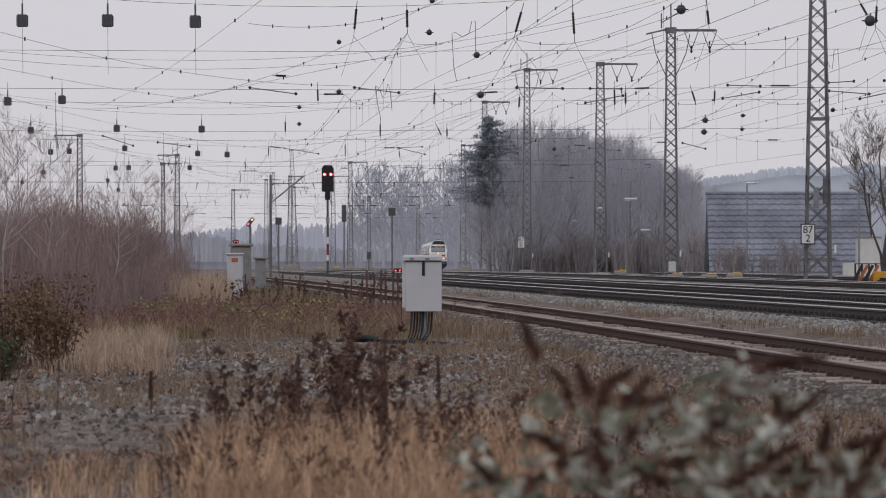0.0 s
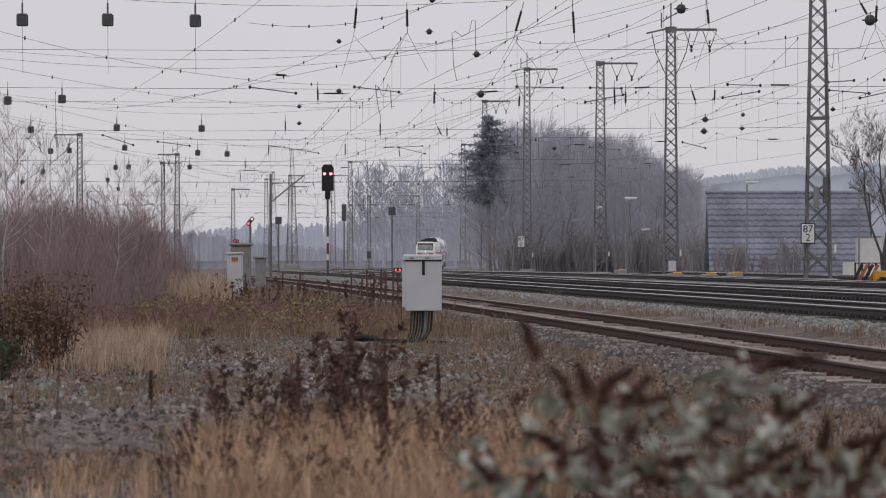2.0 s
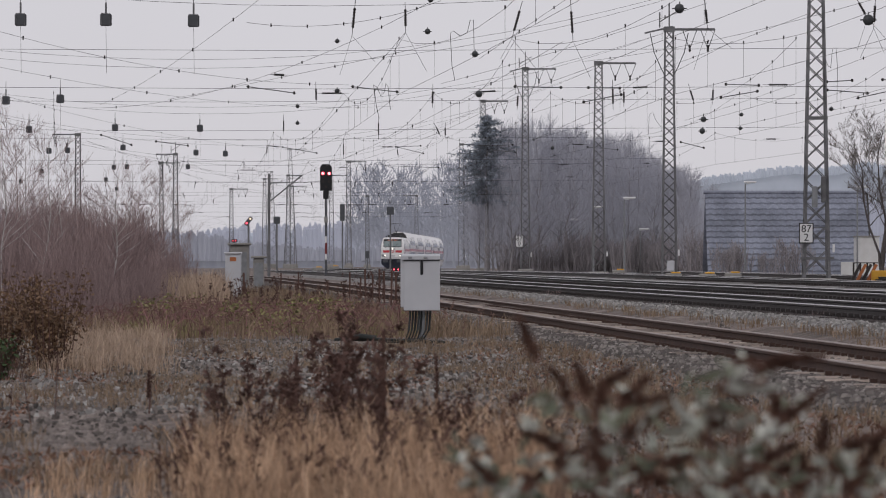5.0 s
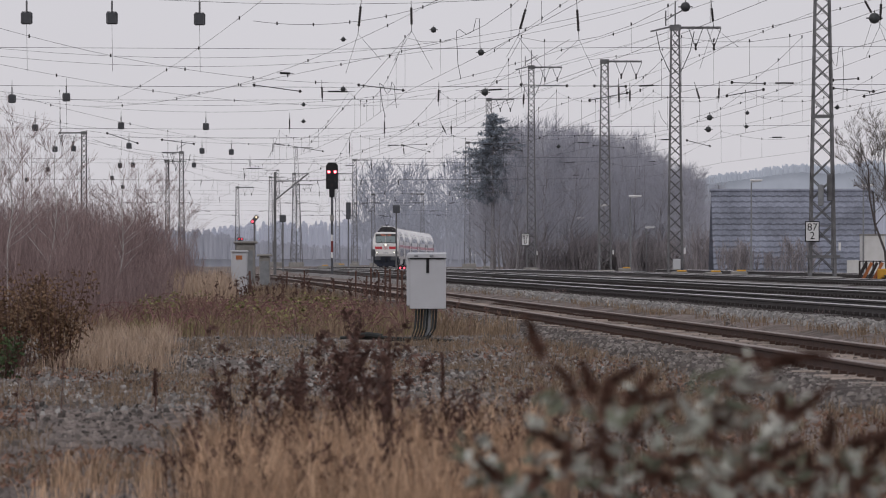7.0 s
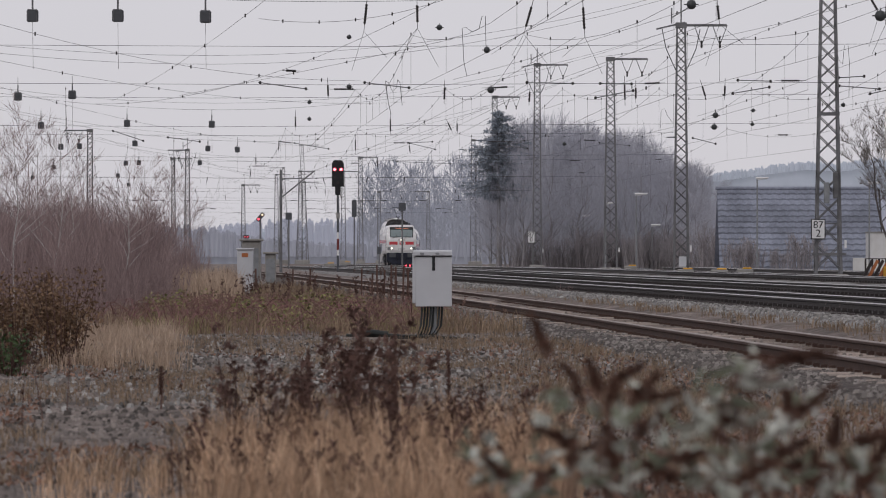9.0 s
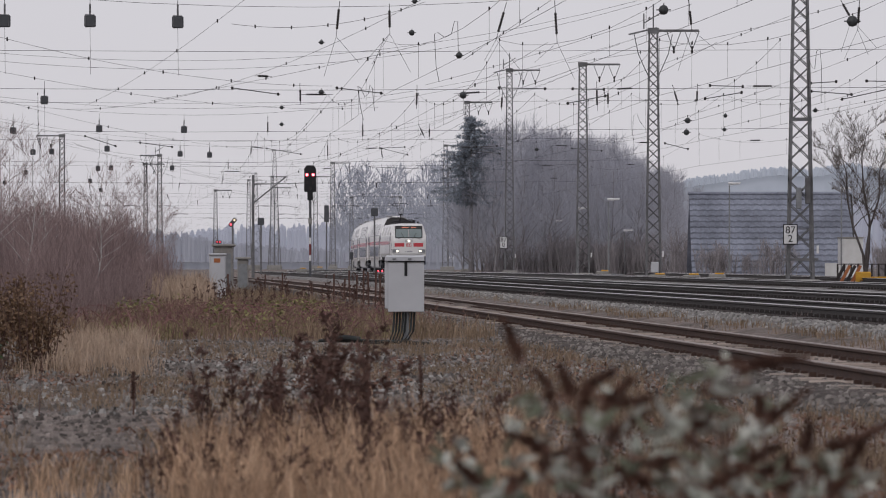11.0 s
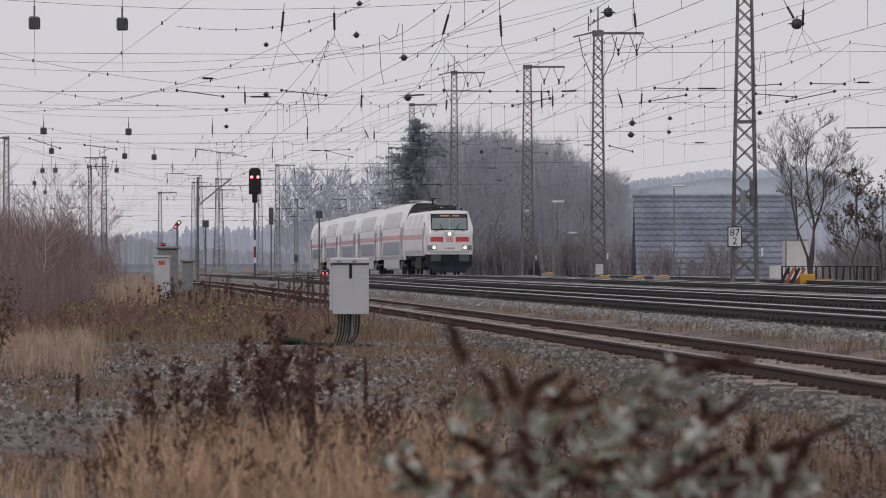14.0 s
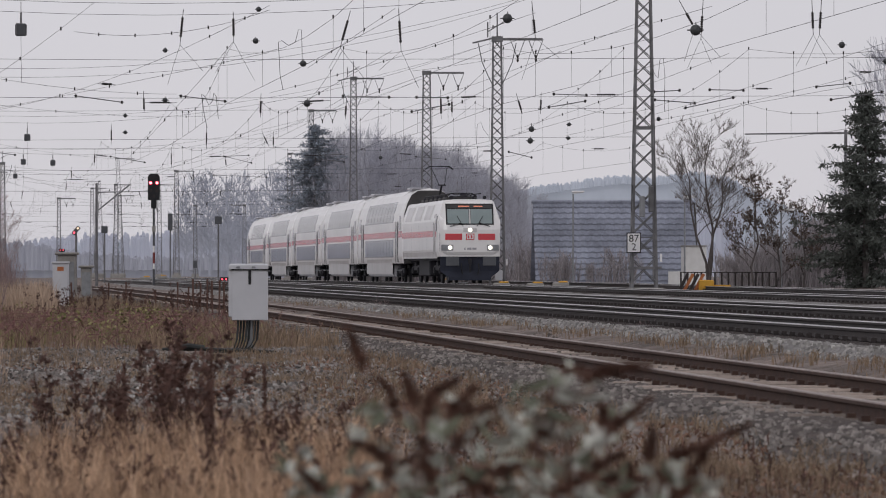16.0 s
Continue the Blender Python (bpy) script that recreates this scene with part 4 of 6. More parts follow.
def build_house(x0, x1, y, ridge, eave):
    M_TILE = mat("slate_blue_roof_tile", (0.26, 0.28, 0.34), (0.19, 0.205, 0.25), 0.55, scale=6, stain=0.2, piece=0.12)
    M_PLASTER = mat("white_plaster", (0.72, 0.72, 0.71), (0.62, 0.62, 0.60), 0.9, scale=2, stain=0.12)
    root = thing("house", "house with a large slate-blue tiled roof and white walls", "house", pose(0, 0, 0))
    run = (ridge - eave) * 0.6
    n = 15
    for i in range(n):
        z0, z1 = eave + (ridge - eave) * i / n, eave + (ridge - eave) * (i + 1) / n
        ya, yb = y - run * (1 - i / n), y - run * (1 - (i + 1) / n)
        g = Mesh()
        cols = int((x1 - x0) / 0.08)
        lower, upper, under = [], [], []
        for k in range(cols + 1):
            x = x0 + (x1 - x0) * k / cols
            wv = 0.08 * abs(math.sin(math.pi * x / 0.62 + 0.5 * (i % 2)))
            lower.append((x, ya - 0.05, z0 + wv + 0.05))
            upper.append((x, yb, z1 + wv * 0.4))
            under.append((x, ya - 0.03, z0 - 0.02))
        g.loft([under, lower, upper], closed=False, caps=False)
        part("tile_course", g, M_TILE, root)
    part("ridge_cap", Mesh().tube([(x0 - 0.1, y, ridge + 0.04), (x1 + 0.1, y, ridge + 0.04)], 0.13, 8), M_TILE, root)
    back = Mesh().loft([[(x0, y, ridge), (x0, y + run, eave), (x0, y + run, eave - 0.1), (x0, y, ridge - 0.15)], [(x1, y, ridge), (x1, y + run, eave), (x1, y + run, eave - 0.1), (x1, y, ridge - 0.15)]])
    part("roof_back", back, M_TILE, root)
    for x, wall in ((x0 + 0.5, M_TILE), (x1 - 0.2, M_PLASTER)):
        gable = Mesh().loft([[(x + k, y - run + 0.4, -0.8), (x + k, y + run - 0.4, -0.8), (x + k, y + run - 0.4, eave), (x + k, y, ridge - 0.2), (x + k, y - run + 0.4, eave)] for k in (-0.12, 0.12)])
        part("gable_wall", gable, wall, root)
    part("verge_board", Mesh().tube([(x1 + 0.05, y - run, eave), (x1 + 0.05, y, ridge)], 0.09, 4), M_ROOF_DARK, root)
    gar = thing("garage", "small white plastered garage beside the house", "garage", pose(x1 - 1.05, y - run - 1.5, -0.6))
    part("wall", Mesh().box((0.6, 0, 1.4), (1.5, 3, 2.8)), M_PLASTER, gar)
    part("flat_roof", Mesh().box((0.6, 0, 2.86), (1.6, 3.1, 0.1)), M_CONCRETE, gar)
    part("low_wall", Mesh().box((-0.75, -1.6, 0.55), (1.1, 0.2, 1.1)), M_PLASTER, gar)


def railing(x0, x1, y, z):
    root = thing("railing", "dark rusty steel railing beside the tracks", "fence")
    for zz in (0.08, 0.85):
        part("rail_bar", Mesh().tube([(x0, y, z + zz), (x1, y, z + zz)], 0.035, 4), M_RAIL_DARK, root)
    n = int((x1 - x0) / 0.36)
    for k in range(n + 1):
        x = x0 + (x1 - x0) * k / n
        part("post", Mesh().tube([(x, y, z - 0.3), (x, y, z + 0.88)], 0.065, 4), M_RAIL_DARK, root)


def buffer_stop(x, y, z):
    root = thing("buffer_stop", "yellow buffer stop with rusty braces", "buffer stop", pose(x, y, z))
    part("beam", Mesh().box((0.1, 0, 0.25), (0.62, 0.4, 0.5), bevel=0.04), M_YELLOW, root, "yellow block")
    for i in range(4):
        part("brace", Mesh().tube([(-1.1 + i * 0.22, 0.2, -0.1), (-0.65 + i * 0.22, 0.2, 0.75)], 0.085, 4), M_ORANGE if i % 2 else M_RAIL_DARK, root, "striped brace")
    part("arm", Mesh().box((0.7, 0, 0.2), (0.8, 0.2, 0.2)), M_YELLOW, root)


def point_motor(x, y, z):
    root = thing("point_motor", "low yellow and grey point motor box beside a track", "point motor", pose(x, y, z), group="point motors")
    part("case", Mesh().box((0, 0, 0.14), (0.75, 0.4, 0.26), bevel=0.05), M_CONCRETE, root)
    part("cover", Mesh().box((0.1, 0, 0.29), (0.42, 0.36, 0.08), bevel=0.03), M_YELLOW, root, "yellow cover")
    part("rod", Mesh().tube([(0.3, 0, 0.1), (1.2, 0.1, 0.08)], 0.03, 5), M_GALV, root)


# ---------- plants ----------
M_TWIG_BROWN = mat("brown_shrub_twigs", (0.34, 0.315, 0.325), (0.25, 0.23, 0.235), 0.95, scale=0.3, island=0.25)
M_LITTER = mat("leaf_litter", (0.27, 0.16, 0.115), (0.15, 0.088, 0.066), 0.95, scale=2, island=0.5)
# Haze over the wood is put into this pale blue-grey twig colour.
M_TWIG = mat("haze_paled_twigs", (0.455, 0.462, 0.515), (0.37, 0.375, 0.425), 0.95, scale=0.3, island=0.2)
M_TWIG_RED = mat("reddish_sapling_twigs", (0.32, 0.238, 0.228), (0.215, 0.158, 0.157), 0.95, scale=0.5, island=0.35)
M_BARK = mat("dark_bark", (0.13, 0.115, 0.11), (0.08, 0.07, 0.068), 0.95, scale=4, bump=0.4)
M_BIRCH = mat("birch_bark", (0.52, 0.50, 0.48), (0.30, 0.28, 0.27), 0.8, scale=5)
M_NEEDLE = mat("dark_conifer_needles", (0.12, 0.132, 0.118), (0.075, 0.085, 0.076), 0.8, scale=1.5, island=0.35)
# Blue spruce needles, with the haze put into a much paler colour.
M_NEEDLE_BLUE = mat("haze_paled_blue_needles", (0.30, 0.335, 0.38), (0.21, 0.24, 0.28), 0.8, scale=1.5, island=0.3)
# Bark colour is lightened to carry the haze over the distant trunks.
M_BARK_GREY = mat("haze_paled_bark", (0.30, 0.285, 0.29), (0.21, 0.20, 0.205), 0.95, scale=4, bump=0.3)
M_TWIG_DARK = mat("dark_garden_twigs", (0.17, 0.145, 0.135), (0.11, 0.095, 0.09), 0.95, scale=1.0, island=0.3)
M_LEAF_DARK = mat("dark_withered_leaf", (0.135, 0.095, 0.07), (0.085, 0.06, 0.048), 0.85, scale=3, island=0.4)
M_LEAF_BRAMBLE = mat("yellowing_bramble_leaf", (0.24, 0.225, 0.09), (0.15, 0.13, 0.06), 0.7, scale=3, island=0.5)
M_LEAF_BROWN = mat("withered_brown_leaf", (0.23, 0.145, 0.088), (0.13, 0.08, 0.05), 0.85, scale=3, island=0.45)
M_LEAF_GREEN = mat("bramble_leaf", (0.075, 0.115, 0.045), (0.045, 0.07, 0.03), 0.6, scale=3, island=0.4)
M_STRAW = mat("dry_straw_grass", (0.62, 0.435, 0.295), (0.38, 0.245, 0.16), 0.9, scale=2.2, island=0.5, stain=0.25)
M_STRAW_DULL = mat("dull_dead_grass", (0.30, 0.222, 0.152), (0.19, 0.135, 0.095), 0.95, scale=0.8, island=0.35)
M_REED = mat("pale_tall_grass", (0.50, 0.385, 0.29), (0.38, 0.28, 0.21), 0.9, scale=0.8, island=0.25)
M_WEED = mat("dark_dead_weed", (0.135, 0.078, 0.064), (0.085, 0.05, 0.042), 0.95, scale=2, island=0.35)
M_BRAMBLE = mat("bramble_tangle", (0.31, 0.205, 0.17), (0.19, 0.12, 0.10), 0.95, scale=1, island=0.45)
M_CANE = mat("reddish_bramble_cane", (0.24, 0.12, 0.115), (0.15, 0.075, 0.075), 0.8, scale=2, island=0.35)
M_PANICLE = mat("brown_seed_panicle", (0.15, 0.078, 0.055), (0.08, 0.042, 0.032), 0.95, scale=6, island=0.3)
M_FELT = mat("grey_felted_leaf", (0.55, 0.55, 0.50), (0.32, 0.335, 0.28), 0.9, scale=5, island=0.35)
M_LEAF_SAGE = mat("sage_green_leaf", (0.20, 0.215, 0.155), (0.12, 0.13, 0.09), 0.85, scale=5, island=0.35)
M_MOSS = mat("low_green_moss", (0.29, 0.265, 0.12), (0.20, 0.175, 0.085), 0.95, scale=2, island=0.4)


def grow(limbs, twigs, p, d, length, rad, level, r, split, thin):
    """A limb with a gentle bend that gives off finer ones."""
    q = p + d * length * 0.5 + Vector((r.uniform(-1, 1), r.uniform(-1, 1), r.uniform(-0.3, 0.6))) * length * 0.07
    e = p + d * length + Vector((r.uniform(-1, 1), r.uniform(-1, 1), r.uniform(-0.2, 0.8))) * length * 0.1
    if level <= 0 or rad < thin:
        twigs.tube([p, q, e], max(rad, thin), 3, thin * 0.6, caps=False)
    else:
        limbs.tube([p, q, e], rad, 5, rad * 0.6, caps=False)
    if level < 0 or length < 0.25:
        return
    n = split(level, r)
    for k in range(n):
        u = 0.35 + 0.65 * (k + r.random()) / n
        b = p + (e - p) * u
        a = r.uniform(0, 6.283)
        side = Vector((math.cos(a), math.sin(a), r.uniform(0.1, 1.0))).normalized()
        nd = (d * r.uniform(0.5, 1.0) + side * r.uniform(0.45, 0.95)).normalized()
        grow(limbs, twigs, b, nd, length * r.uniform(0.45, 0.72), rad * (1 - 0.45 * u) * 0.42, level - 1, r, split, thin)


def tree_meshes(seed, h, rad, thin, boughs, levels, spread=0.7, low=0.22, spray=0):
    """A trunk to the top, boughs all along it, each with its twigs."""
    r = random.Random(seed)
    limbs, twigs = Mesh(), Mesh()
    pts = [Vector((0, 0, -0.3))]
    for i in range(1, 6):
        pts.append(Vector((r.uniform(-.03, .03) * h, r.uniform(-.03, .03) * h, h * 0.92 * i / 5)))
    limbs.tube(pts, rad, 7, rad * 0.2)
    for k in range(boughs):
        u = low + (1 - low) * (k + r.random()) / boughs
        f = u * 5
        i = min(4, int(f))
        b = pts[i] + (pts[i + 1] - pts[i]) * (f - i)
        a = r.uniform(0, 6.283)
        up = r.uniform(0.5, 1.3)
        d = Vector((math.cos(a), math.sin(a), up)).normalized()
        length = h * spread * r.uniform(0.28, 0.5) * (1.15 - 0.75 * u)
        grow(limbs, twigs, b, d, length, rad * (1 - u * 0.8) * 0.5, levels, r, lambda lv, rr: rr.choice((4, 5, 6)) if lv > -1 else rr.choice((3, 4, 5)), thin)
    for _ in range(spray):
        u = low + (1 - low) * r.random() ** 0.8
        a, o = r.uniform(0, 6.283), r.random() ** 0.6 * h * spread * 0.36 * (1.2 - 0.8 * u) * min(1.0, 0.5 + u * 2)
        p = Vector((math.cos(a) * o, math.sin(a) * o, h * u * 0.97))
        l = r.uniform(0.04, 0.1) * h
        e = p + Vector((math.cos(a) * r.uniform(-.1, .55), math.sin(a) * r.uniform(-.1, .55), r.uniform(0.5, 1.0))) * l
        twigs.tube([p, e], thin * 0.9, 3, thin * 0.45, caps=False)
    return limbs, twigs


def shrub_meshes(seed, h, stems, thin, width):
    """Many thin stems from one root with upright side shoots."""
    r = random.Random(seed)
    tw = Mesh()
    for _ in range(stems):
        a, o = r.uniform(0, 6.283), r.random() ** 0.5 * width
        p = Vector((math.cos(a) * o, math.sin(a) * o, -0.15))
        hh = h * r.uniform(0.55, 1.0)
        tip = p + Vector((r.uniform(-.22, .22) * hh, r.uniform(-.22, .22) * hh, hh))
        mid = (p + tip) / 2 + Vector((r.uniform(-.06, .06), r.uniform(-.06, .06), 0)) * hh
        tw.tube([p, mid, tip], thin * 1.5, 3, thin * 0.6, caps=False)
        for k in range(7):
            u = r.uniform(0.2, 0.95)
            b = p + (mid - p) * (u * 2) if u < 0.5 else mid + (tip - mid) * (u * 2 - 1)
            l = hh * r.uniform(0.12, 0.34)
            e = b + Vector((r.uniform(-.5, .5), r.uniform(-.5, .5), r.uniform(0.5, 1.0))) * l
            tw.tube([b, e], thin * 0.9, 3, thin * 0.5, caps=False)
            for _ in range(2):
                b2 = b + (e - b) * r.uniform(0.3, 0.9)
                tw.tube([b2, b2 + Vector((r.uniform(-.5, .5), r.uniform(-.5, .5), r.uniform(0.2, 0.9))) * l * 0.55], thin * 0.7, 3, thin * 0.4, caps=False)
    return tw


def leaf(m, p, d, length, width, r, curl=0.2):
    """A folded leaf of four faces."""
    d = d.normalized()
    u = d.cross(Vector((r.uniform(-1, 1), r.uniform(-1, 1), r.uniform(-1, 1)))).normalized()
    w = d.cross(u)
    a, b, c = p + d * length * 0.35, p + d * length * 0.75 - w * length * curl * 0.5, p + d * length - w * length * curl
    m.add([p, a + u * width * 0.5 + w * width * 0.15, a, a - u * width * 0.5 + w * width * 0.15, b + u * width * 0.35 + w * width * 0.1, b, b - u * width * 0.35 + w * width * 0.1, c],
          [(0, 1, 2), (0, 2, 3), (1, 4, 5, 2), (2, 5, 6, 3), (4, 7, 5), (5, 7, 6)])


def blades(m, x, y, z, n, h, lean, width, r, spread=0.12):
    """A tuft of bent grass blades."""
    for _ in range(n):
        a, o = r.uniform(0, 6.283), r.random() * spread
        px, py = x + math.cos(a) * o, y + math.sin(a) * o
        b = r.uniform(0, 6.283)
        l = lean * r.uniform(0.2, 1.0) * h
        hh = h * r.uniform(0.5, 1.05)
        w = width * r.uniform(0.6, 1.2)
        t = r.uniform(0, 3.14)
        ux, uy = math.cos(t) * w, math.sin(t) * w
        x1, y1, z1 = px + math.cos(b) * l * 0.35, py + math.sin(b) * l * 0.35, z + hh * 0.6
        x2, y2, z2 = px + math.cos(b) * l, py + math.sin(b) * l, z + hh * r.uniform(0.82, 1.0)
        m.add([(px - ux, py - uy, z - 0.03), (px + ux, py + uy, z - 0.03), (x1 + ux * .8, y1 + uy * .8, z1), (x1 - ux * .8, y1 - uy * .8, z1), (x2, y2, z2)],
              [(0, 1, 2, 3), (3, 2, 4)])


def weed(m, x, y, z, h, r, heads=10):
    """A dead forb: stem, side stalks and clumped seed heads."""
    base = Vector((x, y, z - 0.03))
    tip = base + Vector((r.uniform(-.2, .2) * h, r.uniform(-.2, .2) * h, h))
    m.tube([base, (base + tip) / 2, tip], 0.006, 3, 0.003, caps=False)
    for _ in range(heads):
        u = r.uniform(0.4, 1.0)
        b = base + (tip - base) * u
        a = r.uniform(0, 6.283)
        e = b + Vector((math.cos(a) * 0.5, math.sin(a) * 0.5, r.uniform(0.3, 1.0))) * h * r.uniform(0.08, 0.24)
        m.tube([b, e], 0.004, 3, 0.002, caps=False)
        for _ in range(9):
            leaf(m, b + (e - b) * r.uniform(0.3, 1.05), Vector((r.uniform(-1, 1), r.uniform(-1, 1), r.uniform(-.3, 1))), h * r.uniform(0.035, 0.075), h * 0.03, r)


def conifer_meshes(seed, h, wide, low, power, dense):
    """A trunk with tiers of boughs set with needle sprays; low: where the crown begins."""
    r = random.Random(seed)
    trunk = Mesh().tube([(0, 0, -0.3), (0, 0, h)], h * 0.018, 7, 0.02)
    needles = Mesh()
    tiers = int(h * (1 - low) * 3.0)
    for i in range(tiers):
        u = i / tiers
        z = h * (low + (1 - low) * u)
        reach = wide * (1 - u) ** power * r.uniform(0.75, 1.1) * min(1.0, 0.45 + u * 4) + 0.12
        for k in range(10):
            a = r.uniform(0, 6.283)
            l = reach * (0.3 + 1.1 * r.random() ** 1.3)
            o = Vector((math.cos(a), math.sin(a), 0))
            root = Vector((0, 0, z))
            tip = root + o * l + Vector((0, 0, r.uniform(-0.28, 0.2) * l))
            trunk.tube([root, tip], 0.025, 3, 0.008, caps=False)
            for _ in range(int((10 + l * 20) * dense)):
                v = r.uniform(0.1, 1.05)
                p = root + (tip - root) * v + Vector((r.uniform(-1, 1), r.uniform(-1, 1), r.uniform(-1, 0.5))) * 0.1
                leaf(needles, p, o * r.uniform(0.2, 1) + Vector((r.uniform(-.7, .7), r.uniform(-.7, .7), r.uniform(-.8, .6))), r.uniform(0.16, 0.36), 0.085, r, 0.3)
    return trunk, needles


# ---------- build ----------
build_ground()
strip("main_ballast_bed", lambda d: main_x(d) - 12.3, [(-2.4, -0.57), (-1.75, -0.20), (-1.4, -0.185), (0, -0.18), (4.8, -0.18), (8, -0.18), (12.3, -0.18), (14.5, -0.18), (15.6, -0.3)], 18, 1300, 1.0, M_BALLAST, "grey stone ballast bed of the main tracks", "ballast")
strip("siding_ballast_bed", siding_x, [(-2.3, -0.62), (-1.7, -0.47), (-1.0, -0.455), (-0.6, -0.515), (0, -0.515), (0.6, -0.515), (1.0, -0.455), (1.7, -0.47), (2.4, -0.62)], 18, 420, 1.0, M_BALLAST_OLD, "old rusty ballast bed of the siding", "ballast")
loco = build_locomotive()
coaches = [build_coach()]
coaches[0].scale = (1.0, 1.0, 1.045)
coaches += [copy_thing(coaches[0], Matrix()) for _ in range(4)]
MASTS = [(15.0, 190, 0.0, 16.5, 1.05, 0.35, 0, "", False), (12.0, 250, -0.1, 12.9, 0.78, 0.42, 2.4, "", True), (10.6, 320, -0.1, 14.0, 0.9, 0.45, 2.5, "", False),
         (6.9, 390, -0.1, 16.4, 0.75, 0.42, 2.5, "", True), (4.0, 455, -0.1, 15.9, 0.75, 0.4, 2.4, "", False), (2.5, 590, -0.1, 15.0, 0.8, 0.4, 2.2, "", False),
         (-34.2, 447, -0.2, 12.6, 0.62, 0.42, -2.4, "", False), (-30.0, 536, -0.2, 12.7, 0.7, 0.4, -2.2, "", True), (-33.0, 560, -0.2, 12.2, 0.5, 0.35, 2.2, "", False),
         (-13.6, 696, -0.2, 15.1, 0.9, 0.5, 2.6, "", False), (-18.5, 800, -0.2, 14.9, 0.9, 0.5, 2.6, "", False), (-27, 860, -0.2, 14.0, 0.9, 0.5, 2.6, "", False),
         (-33.5, 900, -0.2, 16.0, 1.0, 0.5, 2.6, "", False), (-19, 980, -0.2, 12.0, 0.9, 0.5, 2.6, "", False),
         (-24.5, 760, -0.2, 14.2, 0.8, 0.45, 2.4, "", False), (-12.0, 770, -0.2, 11.0, 0.7, 0.45, 0, "", False), (-4.4, 840, -0.2, 12.0, 0.8, 0.45, -2.4, "", False),
         (3.6, 700, -0.2, 14.5, 0.8, 0.45, 2.2, "", False), (-30.5, 690, -0.2, 11.0, 0.7, 0.4, 2.4, "", False), (-37.5, 1180, -0.6, 28.5, 3.2, 0.5, 4.0, "", False), (-42.5, 1190, -0.6, 23.0, 2.6, 0.5, -3.5, "", False)]
for x, y, z0, h, base, top, arm, board, crown in MASTS:
    mast = lattice_mast(x, y, z0, h, base, top, "grey riveted steel lattice mast of the overhead line", arm, board, crown)
    if x > 0:
        part("marker_plate", Mesh().box((base * 0.62, -base / 2 - 0.05, 1.15), (0.09, 0.02, 0.32)), M_WHITE, mast, "small white marker plate")
    if y == 190:
        part("switch_drive", Mesh().box((-0.10, -0.55, 3.2), (0.22, 0.25, 0.85), bevel=0.03), M_GALV, mast, "grey switch drive box")
        part("switch_drive", Mesh().box((0.26, -0.5, 3.5), (0.2, 0.25, 1.05), bevel=0.03), M_STEEL, mast, "grey switch drive box")
        part("guard_plate", Mesh().box((0, -0.42, 6.35), (0.86, 0.05, 0.14)), M_STEEL, mast)
        part("conduit", Mesh().tube([(0.35, -0.5, 0.3), (0.35, -0.48, 8.0), (0.25, -0.3, 12.0)], 0.035, 5), M_STEEL, mast)
        part("cross_tie", Mesh().box((0, -0.53, 0.75), (1.35, 0.06, 0.1)), M_STEEL, mast)
    if y == 250:
        part("mast_cabinet", Mesh().box((0.05, -0.5, 0.45), (0.4, 0.3, 0.55), bevel=0.03), M_BOX, mast, "pale grey box at the mast foot")
kilometre_board(14.55, 189.3, 1.75, "87", "2", 0.5, 0.74)
kilometre_board(6.4, 389.3, 2.15, "87", "0", 0.55, 0.9)
build_cabinet(-0.295, 74.0, -0.585)
# overhead lines, spans and what hangs in them
for i, fn in enumerate(LINES):
    build_contact_line(fn, i, FIRST[i])
build_cross_span(143, 1, -34, 27, 13, 13.5,
                 strings=((632, 4, 626, 65), (720, 8, 721, 60), (926, 9, 909, 70), (1013, 9, 1017, 75), (1251, 11, 1255, 52), (1519, 0, 1538, 34), (1552, 2, 1549, 52), (1747, -5, 1749, 45), (1763, -5, 1760, 45)),
                 bars=((488, 134, 506, 135),))
build_cross_span(190, 2, -34, 14.6, 12, 13,
                 strings=((562, 153, 563, 186), (769, 157, 768, 193), (920, 166, 918, 196), (1087, 150, 1088, 196), (1107, 158, 1107, 191), (1223, 157, 1232, 186), (1265, 155, 1264, 186)),
                 bars=((573, 167, 608, 167), (846, 165, 880, 163), (1123, 157, 1149, 156), (1364, 152, 1397, 152), (1647, 141, 1668, 141), (1832, 111, 1852, 111)),
                 arms=((439, 155, 527, 167), (624, 155, 709, 165), (911, 155, 999, 157), (1042, 157, 1102, 158), (1033, 183, 1105, 169), (1285, 151, 1348, 153), (1276, 175, 1346, 163), (1464, 147, 1513, 144), (1464, 161, 1541, 167), (1518, 176, 1610, 156), (1562, 143, 1627, 144), (1752, 138, 1817, 131), (1777, 161, 1875, 146)))
build_cross_span(250, 3, -36, 11.7, 12, 12.6,
                 strings=((505, 210, 505, 240), (673, 213, 673, 249), (773, 223, 783, 244), (791, 223, 791, 247)),
                 bars=((1359, 248, 1376, 248), (1163, 252, 1180, 252)),
                 arms=((180, 240, 238, 259), (277, 252, 338, 260), (1206, 253, 1250, 264)))
build_cross_span(320, 4, -36, 10.3, 12, 13.5,
                 strings=((476, 254, 475, 279), (611, 250, 611, 283), (706, 264, 708, 281)),
                 bars=((480, 260, 497, 262), (679, 262, 698, 262), (846, 260, 868, 260), (1015, 257, 1035, 258)),
                 arms=((501, 262, 566, 273), (702, 262, 749, 260), (705, 262, 754, 274), (864, 266, 918, 272), (873, 260, 912, 258), (1041, 262, 1098, 267)))
